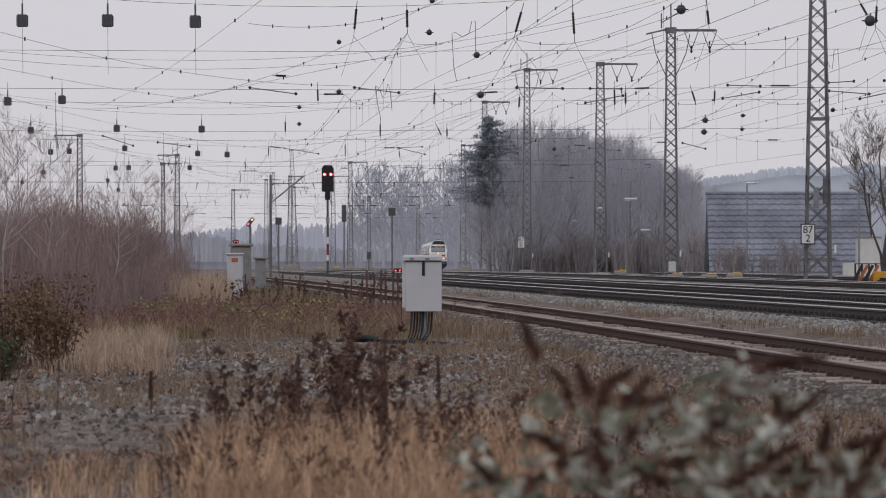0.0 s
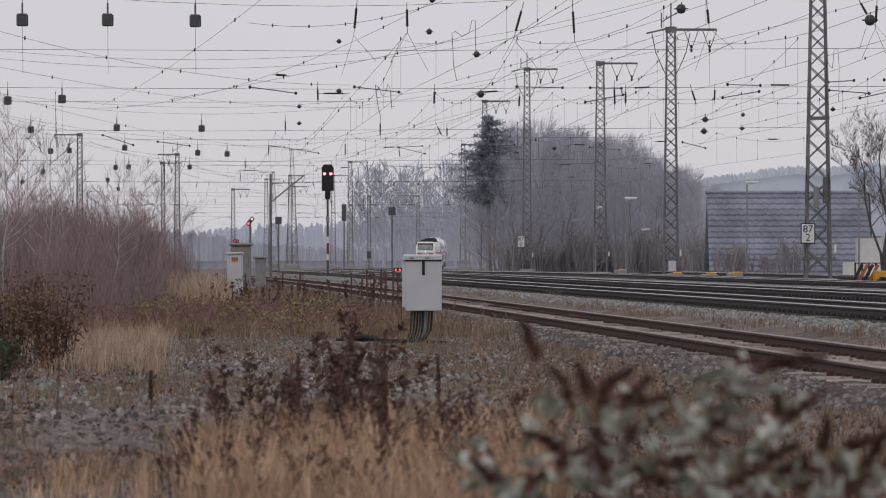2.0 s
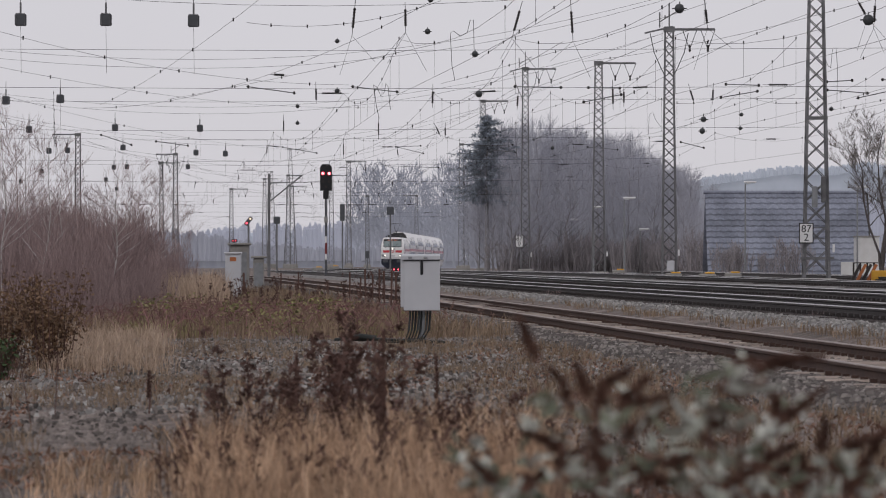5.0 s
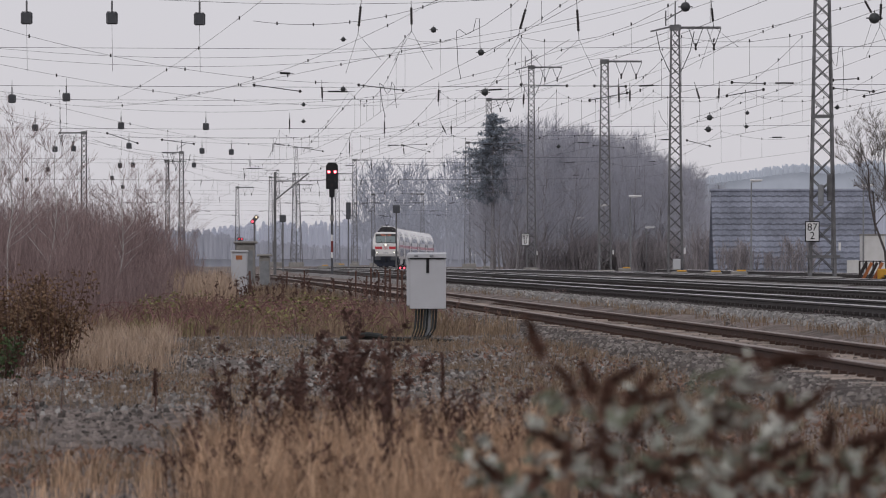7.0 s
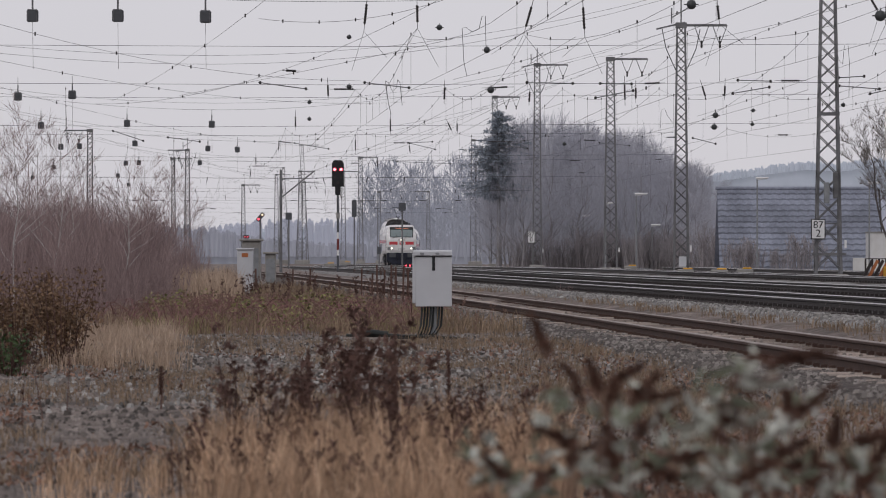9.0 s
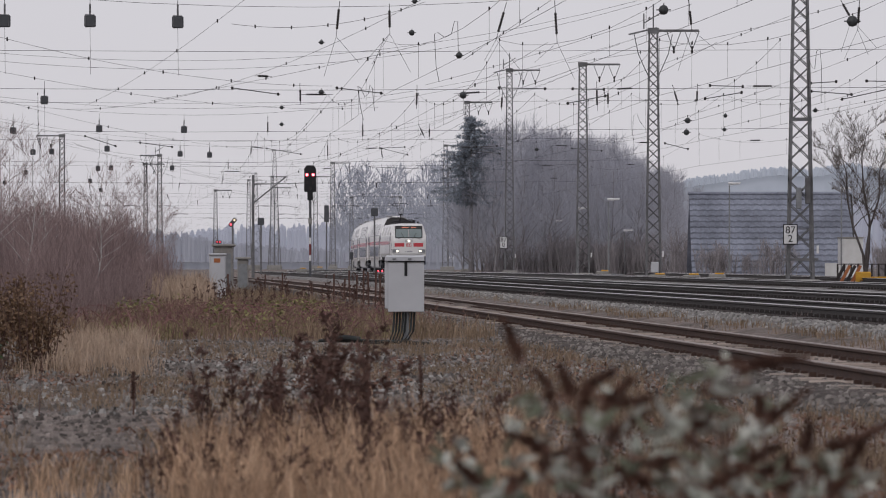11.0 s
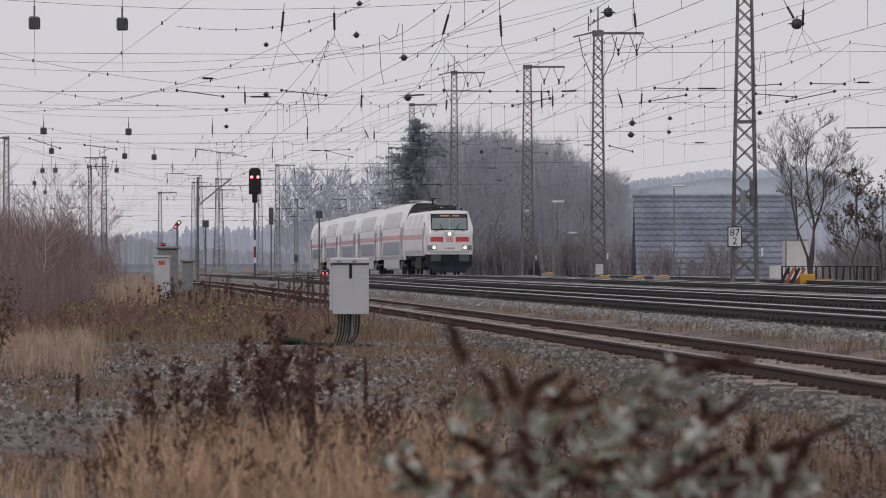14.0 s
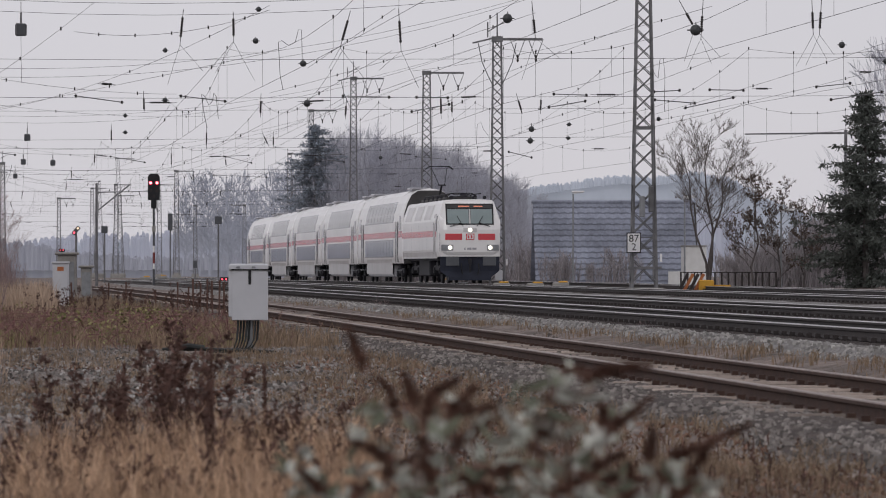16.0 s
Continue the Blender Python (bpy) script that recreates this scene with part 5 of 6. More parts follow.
build_cross_span(390, 5, -36, 6.6, 12, 15,
                 strings=((435, 284, 435, 304), (426, 308, 425, 323), (650, 291, 650, 308)),
                 bars=((429, 303, 455, 303), (991, 293, 1009, 293), (1142, 291, 1152, 291), (1006, 315, 1016, 315), (604, 298, 616, 298)),
                 arms=((682, 295, 783, 299), (540, 325, 585, 322)))
build_cross_span(455, 6, -34, 3.8, 12, 14)
build_cross_span(536, 7, -30, 3.0, 12, 14)
build_cross_span(590, 8, -34, 2.4, 12, 14)
for x, y, z, rr in ((7.18, 143, 8.27, 0.15), (-0.41, 143, 7.58, 0.09), (1.02, 143, 6.90, 0.10), (-3.13, 143, 7.29, 0.07), (-3.13, 143, 5.79, 0.08), (1.14, 143, 5.70, 0.11),
                    (-5.75, 190, 6.83, 0.08), (-5.75, 190, 6.16, 0.08), (10.50, 190, 6.31, 0.12), (12.01, 190, 6.50, 0.08), (11.97, 190, 5.95, 0.08), (10.45, 190, 5.84, 0.12),
                    (12.87, 143, 7.93, 0.17), (15.61, 190, 6.72, 0.09), (-0.32, 143, 8.53, 0.08), (5.86, 250, 6.55, 0.1), (17.30, 143, 7.49, 0.1), (18.66, 143, 7.00, 0.1)):
    insulator_ball(x, y, z, rr)
for x, y, z in ((-12.67, 143, 7.93), (-10.10, 143, 7.93), (-7.46, 143, 7.90), (-19.62, 214, 7.86), (-17.17, 214, 7.93), (-22.74, 262, 7.86), (-18.00, 262, 7.96), (-13.32, 262, 7.92), (-25.94, 314, 7.85), (-24.71, 314, 7.89),
                (-20.78, 310, 7.98), (-16.53, 320, 7.87), (-14.55, 320, 7.80), (-25.57, 371, 7.86), (-24.56, 371, 7.90), (-19.79, 371, 7.90), (-32.40, 385, 7.81), (-38.97, 440, 7.87), (-30.36, 430, 7.87), (-32.12, 470, 7.63)):
    hanging_lamp(x, y, z)

# odd wires that cross the yard
for k, (pa, pb, sag) in enumerate(((((-15.07, 150, 8.23)), ((-3.71, 190, 7.69)), 0.5), (((-16.68, 170, 7.77)), ((-2.60, 260, 9.08)), 0.6), (((-5.26, 143, 8.73)), ((-17.98, 250, 8.82)), 0.3),
                                   (((-19.38, 200, 7.87)), ((-8.80, 330, 8.25)), 0.6), (((-1.09, 143, 7.54)), ((-7.56, 250, 6.38)), 0.1), (((3.68, 143, 7.29)), ((-11.96, 320, 5.66)), 0.6), (((8.78, 143, 7.29)), ((-6.17, 360, 5.42)), 0.8))):
    n = 16
    pts = [tuple(pa[i] + (pb[i] - pa[i]) * q / n - (sag * 4 * q / n * (1 - q / n) if i == 2 else 0) for i in range(3)) for q in range(n + 1)]
    ob = single("feeder_wire", Mesh().tube(pts, 0.0072, 3), M_WIRE, "thin dark feeder wire strung across the yard", "wire", group="feeder wires")
    for q in range(2, n, 3):
        part("wire_clamp", Mesh().box((pts[q][0], pts[q][1], pts[q][2]), (0.05, 0.05, 0.12)), M_INSUL, ob)

for a, b, sag in (((784, -5, 143), (150, 193, 200), 0.9), ((784, 78, 143), (300, 178, 200), 0.05), ((784, 3, 143), (440, 42, 144), 0.37), ((1006, 0, 143), (851, 106, 170), 0.0),
                  ((1255, 7, 143), (784, 150, 190), 0.1), ((1568, -5, 143), (1033, 111, 200), 0.25), ((1431, 27, 160), (946, 202, 250), 0.1), ((1600, 78, 150), (1215, 215, 230), 0.1),
                  ((1875, 60, 150), (1307, 225, 230), 0.2), ((1875, 105, 160), (1457, 200, 220), 0.1)):
    pa, pb, n = Vector(sight(*a)), Vector(sight(*b)), 16
    pts = [pa + (pb - pa) * q / n - Vector((0, 0, sag * 4 * q / n * (1 - q / n))) for q in range(n + 1)]
    ob = single("feeder_wire", Mesh().tube(pts, 0.0072, 3), M_WIRE, "thin dark feeder wire strung across the yard", "wire", group="feeder wires")
    for q in range(2, n, 3):
        part("wire_clamp", Mesh().box(tuple(pts[q]), (0.04, 0.04, 0.10)), M_INSUL, ob)

# jumper loops that hang between the wires
for k, pts in enumerate(([(0.41, 143, 6.10), (0.32, 143, 6.56), (0.27, 143, 7.54), (0.37, 143, 7.59), (0.58, 143, 7.44), (0.78, 143, 7.54), (0.87, 143, 7.92), (0.97, 143, 7.92), (0.99, 143, 6.90)],
                         [(-1.96, 150, 5.16), (-2.05, 150, 5.55), (-2.14, 150, 6.23), (-2.04, 150, 6.16), (-1.91, 150, 5.88), (-1.80, 150, 6.00), (-1.75, 150, 6.27), (-1.68, 150, 6.16), (-1.61, 150, 5.45)],
                         [(15.28, 189, 6.89), (15.25, 189, 7.70), (15.28, 189, 8.69), (15.39, 189, 8.42), (15.50, 189, 8.33), (15.57, 189, 9.05), (15.71, 189, 9.14), (15.77, 189, 8.38), (15.75, 189, 6.98)],
                         [(10.81, 248, 7.22), (10.86, 248, 8.22), (11.04, 248, 8.40), (11.19, 248, 7.98), (11.46, 248, 7.63)])):
    single("jumper_loop", Mesh().tube(pts, 0.012, 4), M_WIRE, "thin cable loop hanging in the overhead line", "cable", group="jumper loops")
pole = thing("boom_pole", "steel pole with a long grey horizontal boom", "pole", pose(31.9, 262, -0.4))
part("shaft", Mesh().tube([(0, 0, -0.3), (0, 0, 8.8)], 0.12, 8, 0.09), M_STEEL, pole)
part("boom", Mesh().tube([(0.3, 0, 8.62), (-5.6, 0, 8.55)], 0.085, 4, 0.05), M_STEEL, pole, "grey horizontal boom")

# signals and cabinets
main_signal(-6.19, 255, 0.18)
post_signal(-3.54, 330, -0.2, 4.25, 0.5, 0.55, "back of a square signal on a thin post")
post_signal(-11.43, 330, -0.2, 3.6, 0.45, 0.5, "back of a square signal on a thin post")
post_signal(-8.75, 420, -0.2, 5.0, 0.42, 1.5, "tall hazy signal seen from behind")
post_signal(-12.18, 300, -0.2, 3.3, 0.26, 0.62, "tilted signal with two warm lights", ((0.0, 0.18, M_AMBER), (0.0, -0.18, M_RED_LIGHT)), 40)
post_signal(-7.02, 450, -0.2, 1.3, 0.35, 0.7, "low dark signal box on a thin post")
dwarf_signal(-2.95, 310, 0.01)
dwarf_signal(-19.17, 440, 2.37, 2.9)
tall_cabinet(-6.57, 150, -0.56)
concrete_hut(-7.86, 185, -0.5, 0.72, 1.75, "grey concrete relay cabinet with a flat roof")
concrete_hut(-7.69, 200, -0.5, 0.45, 1.25, "small grey concrete cabinet with a flat roof")
round_pole(-10.89, 300, -0.3, 6.4, 0.1)

# beyond the line
build_house(18.55, 29.9, 334, 5.35, -0.6)
street_lamp(11.57, 300, -0.3, 4.75)
street_lamp(19.21, 300, -0.3, 5.75)
street_lamp(26.29, 300, -0.3, 5.45)
street_lamp(10.95, 400, -0.3, 4.2)
street_lamp(10.65, 430, -0.3, 3.4)
street_lamp(12.21, 380, -0.3, 5.05)
street_lamp(16.76, 400, -0.3, 3.4)
street_lamp(29.72, 290, -0.3, 5.2)
street_lamp(27.02, 250, -0.3, 4.0)
railing(22.4, 27.6, 258, -0.35)
buffer_stop(17.88, 195, -0.25)
for q in ((10.27, 210, -0.18), (11.49, 205, -0.18), (13.21, 215, -0.18), (10.09, 270, -0.18), (-8.60, 330, -0.15), (-8.55, 380, -0.15)):
    point_motor(*q)

# the wood beyond the masts
protos = []
for k in range(6):
    limbs, twigs = tree_meshes(20 + k, 10.0, 0.09, 0.0105, 26, 1, 0.66, 0.06, 1250)
    t = thing("bare_tree", "leafless broadleaf tree in a dense wood, its colours paled for haze", "tree", pose(60 + k * 12, 520, -0.4), group="trees of the wood")
    part("trunk", limbs, M_BARK_GREY, t)
    part("crown", twigs, M_TWIG, t, "dense twigs in a haze-paled blue-grey")
    protos.append(t)
rw = random.Random(3)
n = 0
for row in range(4):
    for k in range(14):
        d = 424 + row * 24 + rw.uniform(-6, 6)
        u = (k + rw.uniform(0.0, 1.0)) / 14
        pxx = 862 + u * 365
        prof = float(np.interp(pxx, (850, 940, 990, 1100, 1175, 1232), (12.6, 14.9, 14.0, 13.4, 11.5, 9.2)))
        s = prof / 10.5 * rw.uniform(0.80, 1.05) * (d / 460)
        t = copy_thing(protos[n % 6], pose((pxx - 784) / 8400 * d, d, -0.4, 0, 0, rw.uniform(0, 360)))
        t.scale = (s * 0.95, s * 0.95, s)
        n += 1
for k, t in enumerate(protos):
    d = 392 + k * 3
    t.matrix_basis = pose((905 + k * 52 - 784) / 8400 * d, d, -0.4, 0, 0, k * 40)
    t.scale = (0.95, 0.95, 0.95)
for pxx, d, s in ((1225, 400, 0.85), (1262, 420, 0.75), (1215, 380, 0.6), (850, 560, 0.95)):
    t = copy_thing(protos[n % 6], pose((pxx - 784) / 8400 * d, d, -0.4, 0, 0, n * 31))
    t.scale = (s, s, s)
    n += 1
cone = conifer_meshes(4, 14.0, 4.4, 0.44, 0.72, 1.25)
t = thing("conifer", "tall blue-grey conifer at the edge of the wood, paled for haze", "tree", pose(4.05, 421, -0.4))
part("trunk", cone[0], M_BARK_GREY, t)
part("crown", cone[1], M_NEEDLE_BLUE, t, "blue-grey needle sprays paled for haze")
cone = conifer_meshes(9, 10.3, 3.3, 0.04, 0.75, 1.5)
t = thing("conifer", "broad dark green spruce behind the railing", "tree", pose(30.23, 240, -0.4))
part("trunk", cone[0], M_BARK, t)
part("crown", cone[1], M_NEEDLE, t, "dark needle sprays")

# garden trees beside the house
limbs, twigs = Mesh(), Mesh()
for k, (lean, deep) in enumerate(((-0.17, 0.05), (0.0, -0.1), (0.15, 0.06))):
    for whole, piece in zip((limbs, twigs), tree_meshes(77 + k, 8.8 - abs(lean) * 6, 0.085, 0.0065, 10, 2, 0.66, 0.36)):
        whole.add([(p[0] + p[2] * lean, p[1] + p[2] * deep, p[2]) for p in piece.v], piece.f)
t = thing("garden_tree", "leafless tree with a forked trunk and fine twigs", "tree", pose(23.15, 250, -0.4))
part("trunk", limbs, M_BARK, t)
part("crown", twigs, M_TWIG_DARK, t)
lv = Mesh()
rl = random.Random(6)
for _ in range(420):
    p = Vector(twigs.v[rl.randrange(len(twigs.v))])
    leaf(lv, p, Vector((rl.uniform(-1, 1), rl.uniform(-1, 1), rl.uniform(-1.2, 0.2))), rl.uniform(0.07, 0.13), 0.06, rl)
part("leaves", lv, M_LEAF_DARK, t, "a few withered leaves")
for seed, h, x, d, count in ((72, 6.6, 25.2, 246, 900), (75, 5.6, 27.0, 250, 600), (78, 4.9, 28.4, 252, 600)):
    limbs, twigs = tree_meshes(seed, h, 0.06, 0.007, 12, 2, 0.55, 0.12)
    lv = Mesh()
    rl = random.Random(seed)
    for _ in range(count):
        p = Vector(twigs.v[rl.randrange(len(twigs.v))])
        leaf(lv, p, Vector((rl.uniform(-1, 1), rl.uniform(-1, 1), rl.uniform(-1.2, 0.2))), rl.uniform(0.09, 0.16), 0.08, rl)
    t = thing("garden_tree", "small tree still holding dark withered leaves", "tree", pose(x, d, -0.4))
    part("trunk", limbs, M_BARK, t)
    part("crown", twigs, M_TWIG_DARK, t)
    part("leaves", lv, M_LEAF_DARK, t, "dark withered leaves")
for pxx, d, s, sd in ((1890, 262, 1.35, 2), (1925, 270, 1.2, 4)):
    t = copy_thing(protos[sd], pose((pxx - 784) / 8400 * d, d, -0.4, 0, 0, pxx))
    t.scale = (s, s, s)

# low brush at the foot of the wood and the house
rb = random.Random(12)
for k in range(4):
    tw = shrub_meshes(40 + k, 2.6, 50, 0.018, 1.1)
    ob = thing("bare_shrub", "low leafless brown shrub in front of the wood", "shrub", pose(0, 0, 0), group="shrubs along the line")
    part("crown", tw, M_TWIG_BROWN, ob)
    for q in range(15):
        d = rb.uniform(395, 415)
        pxx = rb.uniform(905, 1270) if q < 12 else rb.uniform(1560, 1880)
        at = pose((pxx - 784) / 8400 * d, d if q < 12 else rb.uniform(262, 285), -0.35, 0, 0, rb.uniform(0, 360))
        if q >= 12:
            at = pose((pxx - 784) / 8400 * 272, rb.uniform(264, 282), -0.35, 0, 0, rb.uniform(0, 360))
        if q == 0:
            ob.matrix_basis = at
            proto = ob
        else:
            s = rb.uniform(0.7, 1.3)
            c = copy_thing(proto, at)
            c.scale = (s * 1.3, s * 1.3, s)

for pxx, d, s in ((1288, 322, 0.9), (1312, 324, 0.75), (1365, 322, 0.6), (1408, 323, 1.0), (1245, 345, 1.3), (1600, 290, 1.0), (1628, 268, 0.7), (1672, 282, 0.7), (1716, 290, 0.8), (1738, 272, 0.7), (1762, 288, 0.9), (1780, 256, 1.5), (1800, 258, 1.9), (1822, 262, 1.9), (1868, 262, 1.8), (1905, 270, 2.2)):
    c = copy_thing(proto, pose((pxx - 784) / 8400 * d, d, -0.35, 0, 0, pxx * 7))
    c.scale = (s * 1.15, s * 1.15, s)

# thicket of saplings beside the siding
sh = []
for k in range(5):
    tw = shrub_meshes(60 + k, 2.9, 46, 0.0075, 0.85)
    ob = thing("sapling_thicket", "leafless reddish-brown sapling thicket on waste ground", "shrub", pose(0, 0, 0), group="sapling thicket")
    part("crown", tw, M_TWIG_RED, ob)
    sh.append(ob)
rs = random.Random(15)
for k in range(95):
    d = rs.uniform(84, 190)
    u = rs.random()
    pxx = -30 + (350 if d > 150 else 315) * u ** 1.1 - (48 if d < 110 else 0)
    at = pose((pxx - 784) / 8400 * d, d, ground_z((pxx - 784) / 8400 * d, d), 0, 0, rs.uniform(0, 360))
    s = rs.uniform(0.62, 0.98) * (0.62 if u > 0.85 else 1.0) * (d / 135) ** 0.75
    if k < 5:
        c = sh[k]
        c.matrix_basis = at
    else:
        c = copy_thing(sh[k % 5], at)
    c.scale = (s, s, s)
for k, (pxx, d, h) in enumerate(((208, 118, 3.6), (84, 112, 4.3), (28, 120, 4.8), (55, 130, 4.4), (232, 150, 4.4), (130, 140, 3.8), (8, 105, 4.1), (285, 165, 4.4), (255, 158, 3.6), (110, 125, 3.4), (310, 180, 4.0), (165, 150, 3.4), (-60, 110, 4.5), (-110, 115, 4.2))):
    limbs, twigs = tree_meshes(90 + k, h, 0.022, 0.0032, 16, 1, 0.62, 0.25, 110)
    x = (pxx - 784) / 8400 * d
    t = thing("birch_sapling", "slender leafless birch sapling with pale bark", "tree", pose(x, d, ground_z(x, d)), group="birch saplings")
    part("trunk", limbs, M_BIRCH if k % 3 < 2 else M_TWIG_RED, t, "pale birch stem" if k % 3 < 2 else "")
    part("crown", twigs, M_TWIG_RED, t)


def leafy_bush(x, y, w, h, count, seed, label, material, leaf_len):
    r = random.Random(seed)
    ob = thing("leafy_bush", label, "bush", pose(x, y, ground_z(x, y)))
    st, lv2 = Mesh(), Mesh()
    for _ in range(46):
        a, o = r.uniform(0, 6.283), r.random() * w * 0.25
        p = Vector((math.cos(a) * o, math.sin(a) * o, -0.05))
        tip = Vector((math.cos(a) * w * r.uniform(0.1, 0.55), math.sin(a) * w * r.uniform(0.1, 0.55), h * r.uniform(0.45, 1.0)))
        mid = (p + tip) / 2 + Vector((0, 0, h * 0.08))
        st.tube([p, mid, tip], 0.007, 3, 0.003, caps=False)
        for _ in range(count // 46):
            u = r.random() ** 0.7
            b = p + (mid - p) * u * 2 if u < 0.5 else mid + (tip - mid) * (u * 2 - 1)
            b = b + Vector((r.uniform(-1, 1), r.uniform(-1, 1), r.uniform(-1, 1))) * w * 0.09
            leaf(lv2, b, Vector((r.uniform(-1, 1), r.uniform(-1, 1), r.uniform(-1, 0.5))), leaf_len * r.uniform(0.6, 1.2), leaf_len * 0.55, r)
    part("branchwork", st, M_WEED, ob)
    part("foliage", lv2, material, ob)


leafy_bush(-4.62, 56, 1.0, 1.2, 2400, 31, "beech bush holding withered brown leaves", M_LEAF_BROWN, 0.05)
leafy_bush(-5.25, 57, 1.0, 1.25, 2000, 32, "beech bush holding withered brown leaves", M_LEAF_BROWN, 0.05)
leafy_bush(-4.95, 53, 0.5, 0.55, 420, 33, "low green bramble with glossy leaves", M_LEAF_GREEN, 0.06)

# grasses and weeds
rg = random.Random(77)


def scatter(name, material, label, count, xr, dr, h, n, lean, width, spread=0.14, keep=None):
    m = Mesh()
    done = 0
    for _ in range(count * 4):
        if done >= count:
            break
        d = dr[0] + (dr[1] - dr[0]) * rg.random()
        x = (xr[0] + (xr[1] - xr[0]) * rg.random() - 784) / 8400 * d
        if (not keep and abs(x - siding_x(d)) < 1.9) or (not keep and x > main_x(d) - 15.2) or (keep and not keep(x, d)):
            continue
        blades(m, x, d, ground_z(x, d), n, h * rg.uniform(0.55, 1.15), lean, width, rg, spread)
        done += 1
    return single(name, m, material, label, "grass", kind="stuff")


scatter("front_grass", M_STRAW, "tall dry straw-coloured grass in the foreground", 520, (350, 970), (20.5, 28), 0.58, 24, 0.55, 0.0026, 0.17)
scatter("stalk_grass", M_STRAW, "thin tall straw stalks among the dead weeds", 130, (380, 930), (25, 32), 0.52, 9, 0.5, 0.0026, 0.2)
scatter("front_grass_right", M_STRAW_DULL, "dull dead grass in the foreground", 260, (560, 2000), (21, 34), 0.20, 22, 0.6, 0.003, 0.16)
scatter("left_front_grass", M_STRAW, "thin dry grass tufts on gravel", 40, (60, 380), (23, 30), 0.3, 20, 0.5, 0.003, 0.12)
scatter("field_grass", M_STRAW_DULL, "patches of dull dead grass", 1300, (-100, 2000), (27, 74), 0.15, 14, 0.9, 0.0045, 0.2, lambda x, d: noise.noise((x * 0.5, d * 0.17, 11.0)) > -0.05 and x < siding_x(d) - 1.9)
scatter("far_grass", M_STRAW_DULL, "dull dead grass between thicket and siding", 1900, (-60, 1900), (76, 190), 0.42, 14, 0.6, 0.008, 0.35)
scatter("tan_grass", M_REED, "dry tan grass between the bushes", 190, (90, 300), (54, 80), 0.36, 22, 0.5, 0.005, 0.2)
scatter("reed_grass", M_REED, "pale tall reed grass beside the cabinet", 330, (298, 396), (118, 148), 1.0, 22, 0.35, 0.009, 0.3)
scatter("verge_grass", M_STRAW_DULL, "dead grass along the siding ballast", 700, (500, 2000), (32, 150), 0.20, 12, 0.8, 0.005, 0.2, lambda x, d: -4.2 < x - siding_x(d) < -2.0)
scatter("inner_verge_grass", M_STRAW_DULL, "dead grass between siding and main ballast", 1300, (700, 2100), (35, 170), 0.17, 12, 0.7, 0.006, 0.22, lambda x, d: 1.2 < x - siding_x(d) < 1.95)
scatter("moss", M_MOSS, "low greenish moss and grass", 520, (230, 760), (78, 105), 0.30, 14, 0.9, 0.012, 0.3, lambda x, d: noise.noise((x * 0.5, d * 0.17, 11.0)) > 0.05 and x < siding_x(d) - 1.9)


def scatter_weeds(name, label, count, xr, dr, h, heads, keep=None, material=M_WEED):
    m = Mesh()
    for _ in range(count):
        d = rg.uniform(*dr)
        x = (rg.uniform(*xr) - 784) / 8400 * d
        if abs(x - siding_x(d)) < 1.8 or (keep and not keep(x, d)):
            continue
        weed(m, x, d, ground_z(x, d), h * rg.uniform(0.55, 1.1), rg, heads)
    return single(name, m, material, label, "weeds", kind="stuff")


scatter_weeds("front_weeds", "dark dead weeds with clumped seed heads", 34, (395, 690), (26, 34), 0.80, 8)
scatter_weeds("seed_weeds", "shorter dark dead weeds in the dry grass", 46, (300, 900), (22, 28), 0.52, 8)
scatter_weeds("side_weeds", "dark dead weeds with drooping seed heads", 40, (640, 930), (24, 29), 0.46, 11)
scatter_weeds("low_weeds", "low reddish dead weeds among the dry grass", 80, (280, 1000), (22, 28), 0.45, 9)
scatter_weeds("right_weeds", "dark dead weeds beside the siding", 260, (950, 1900), (22, 36), 0.15, 8)
scatter_weeds("bank_weeds", "dark bramble tangle behind the gravel patch", 270, (150, 900), (77, 116), 0.5, 8, None, M_BRAMBLE)
scatter_weeds("far_weeds", "dark dead weeds beside the cabinets", 110, (290, 720), (105, 160), 0.75, 8)
canes = Mesh()
for _ in range(420):
    d = rg.uniform(77, 108)
    x = (rg.uniform(170, 720) - 784) / 8400 * d
    if x > siding_x(d) - 2.2:
        continue
    g0, l, a = ground_z(x, d), rg.uniform(0.5, 1.4), rg.uniform(0, 6.283)
    hh = rg.uniform(0.2, 0.6)
    canes.tube([(x + math.cos(a) * l * u, d + math.sin(a) * l * u, g0 + hh * 4 * u * (1 - u) * 0.9) for u in (0, 0.2, 0.4, 0.6, 0.8, 1.0)], 0.008, 3, 0.004, caps=False)
bramble = Mesh()
for _ in range(6000):
    d = rg.uniform(78, 112)
    x = (rg.uniform(230, 640) - 784) / 8400 * d
    if x > siding_x(d) - 2.2 or noise.noise((x * 0.9, d * 0.25, 21.0)) < 0.2:
        continue
    leaf(bramble, Vector((x, d, ground_z(x, d) + rg.uniform(0.05, 0.5))), Vector((rg.uniform(-1, 1), rg.uniform(-1, 1), rg.uniform(-.5, .5))), rg.uniform(0.05, 0.1), 0.05, rg)
single("bramble_leaves", bramble, M_LEAF_BRAMBLE, "yellow-green bramble leaves over the canes", "brambles", kind="stuff")
single("bramble_canes", canes, M_CANE, "arching reddish bramble canes", "brambles", kind="stuff")
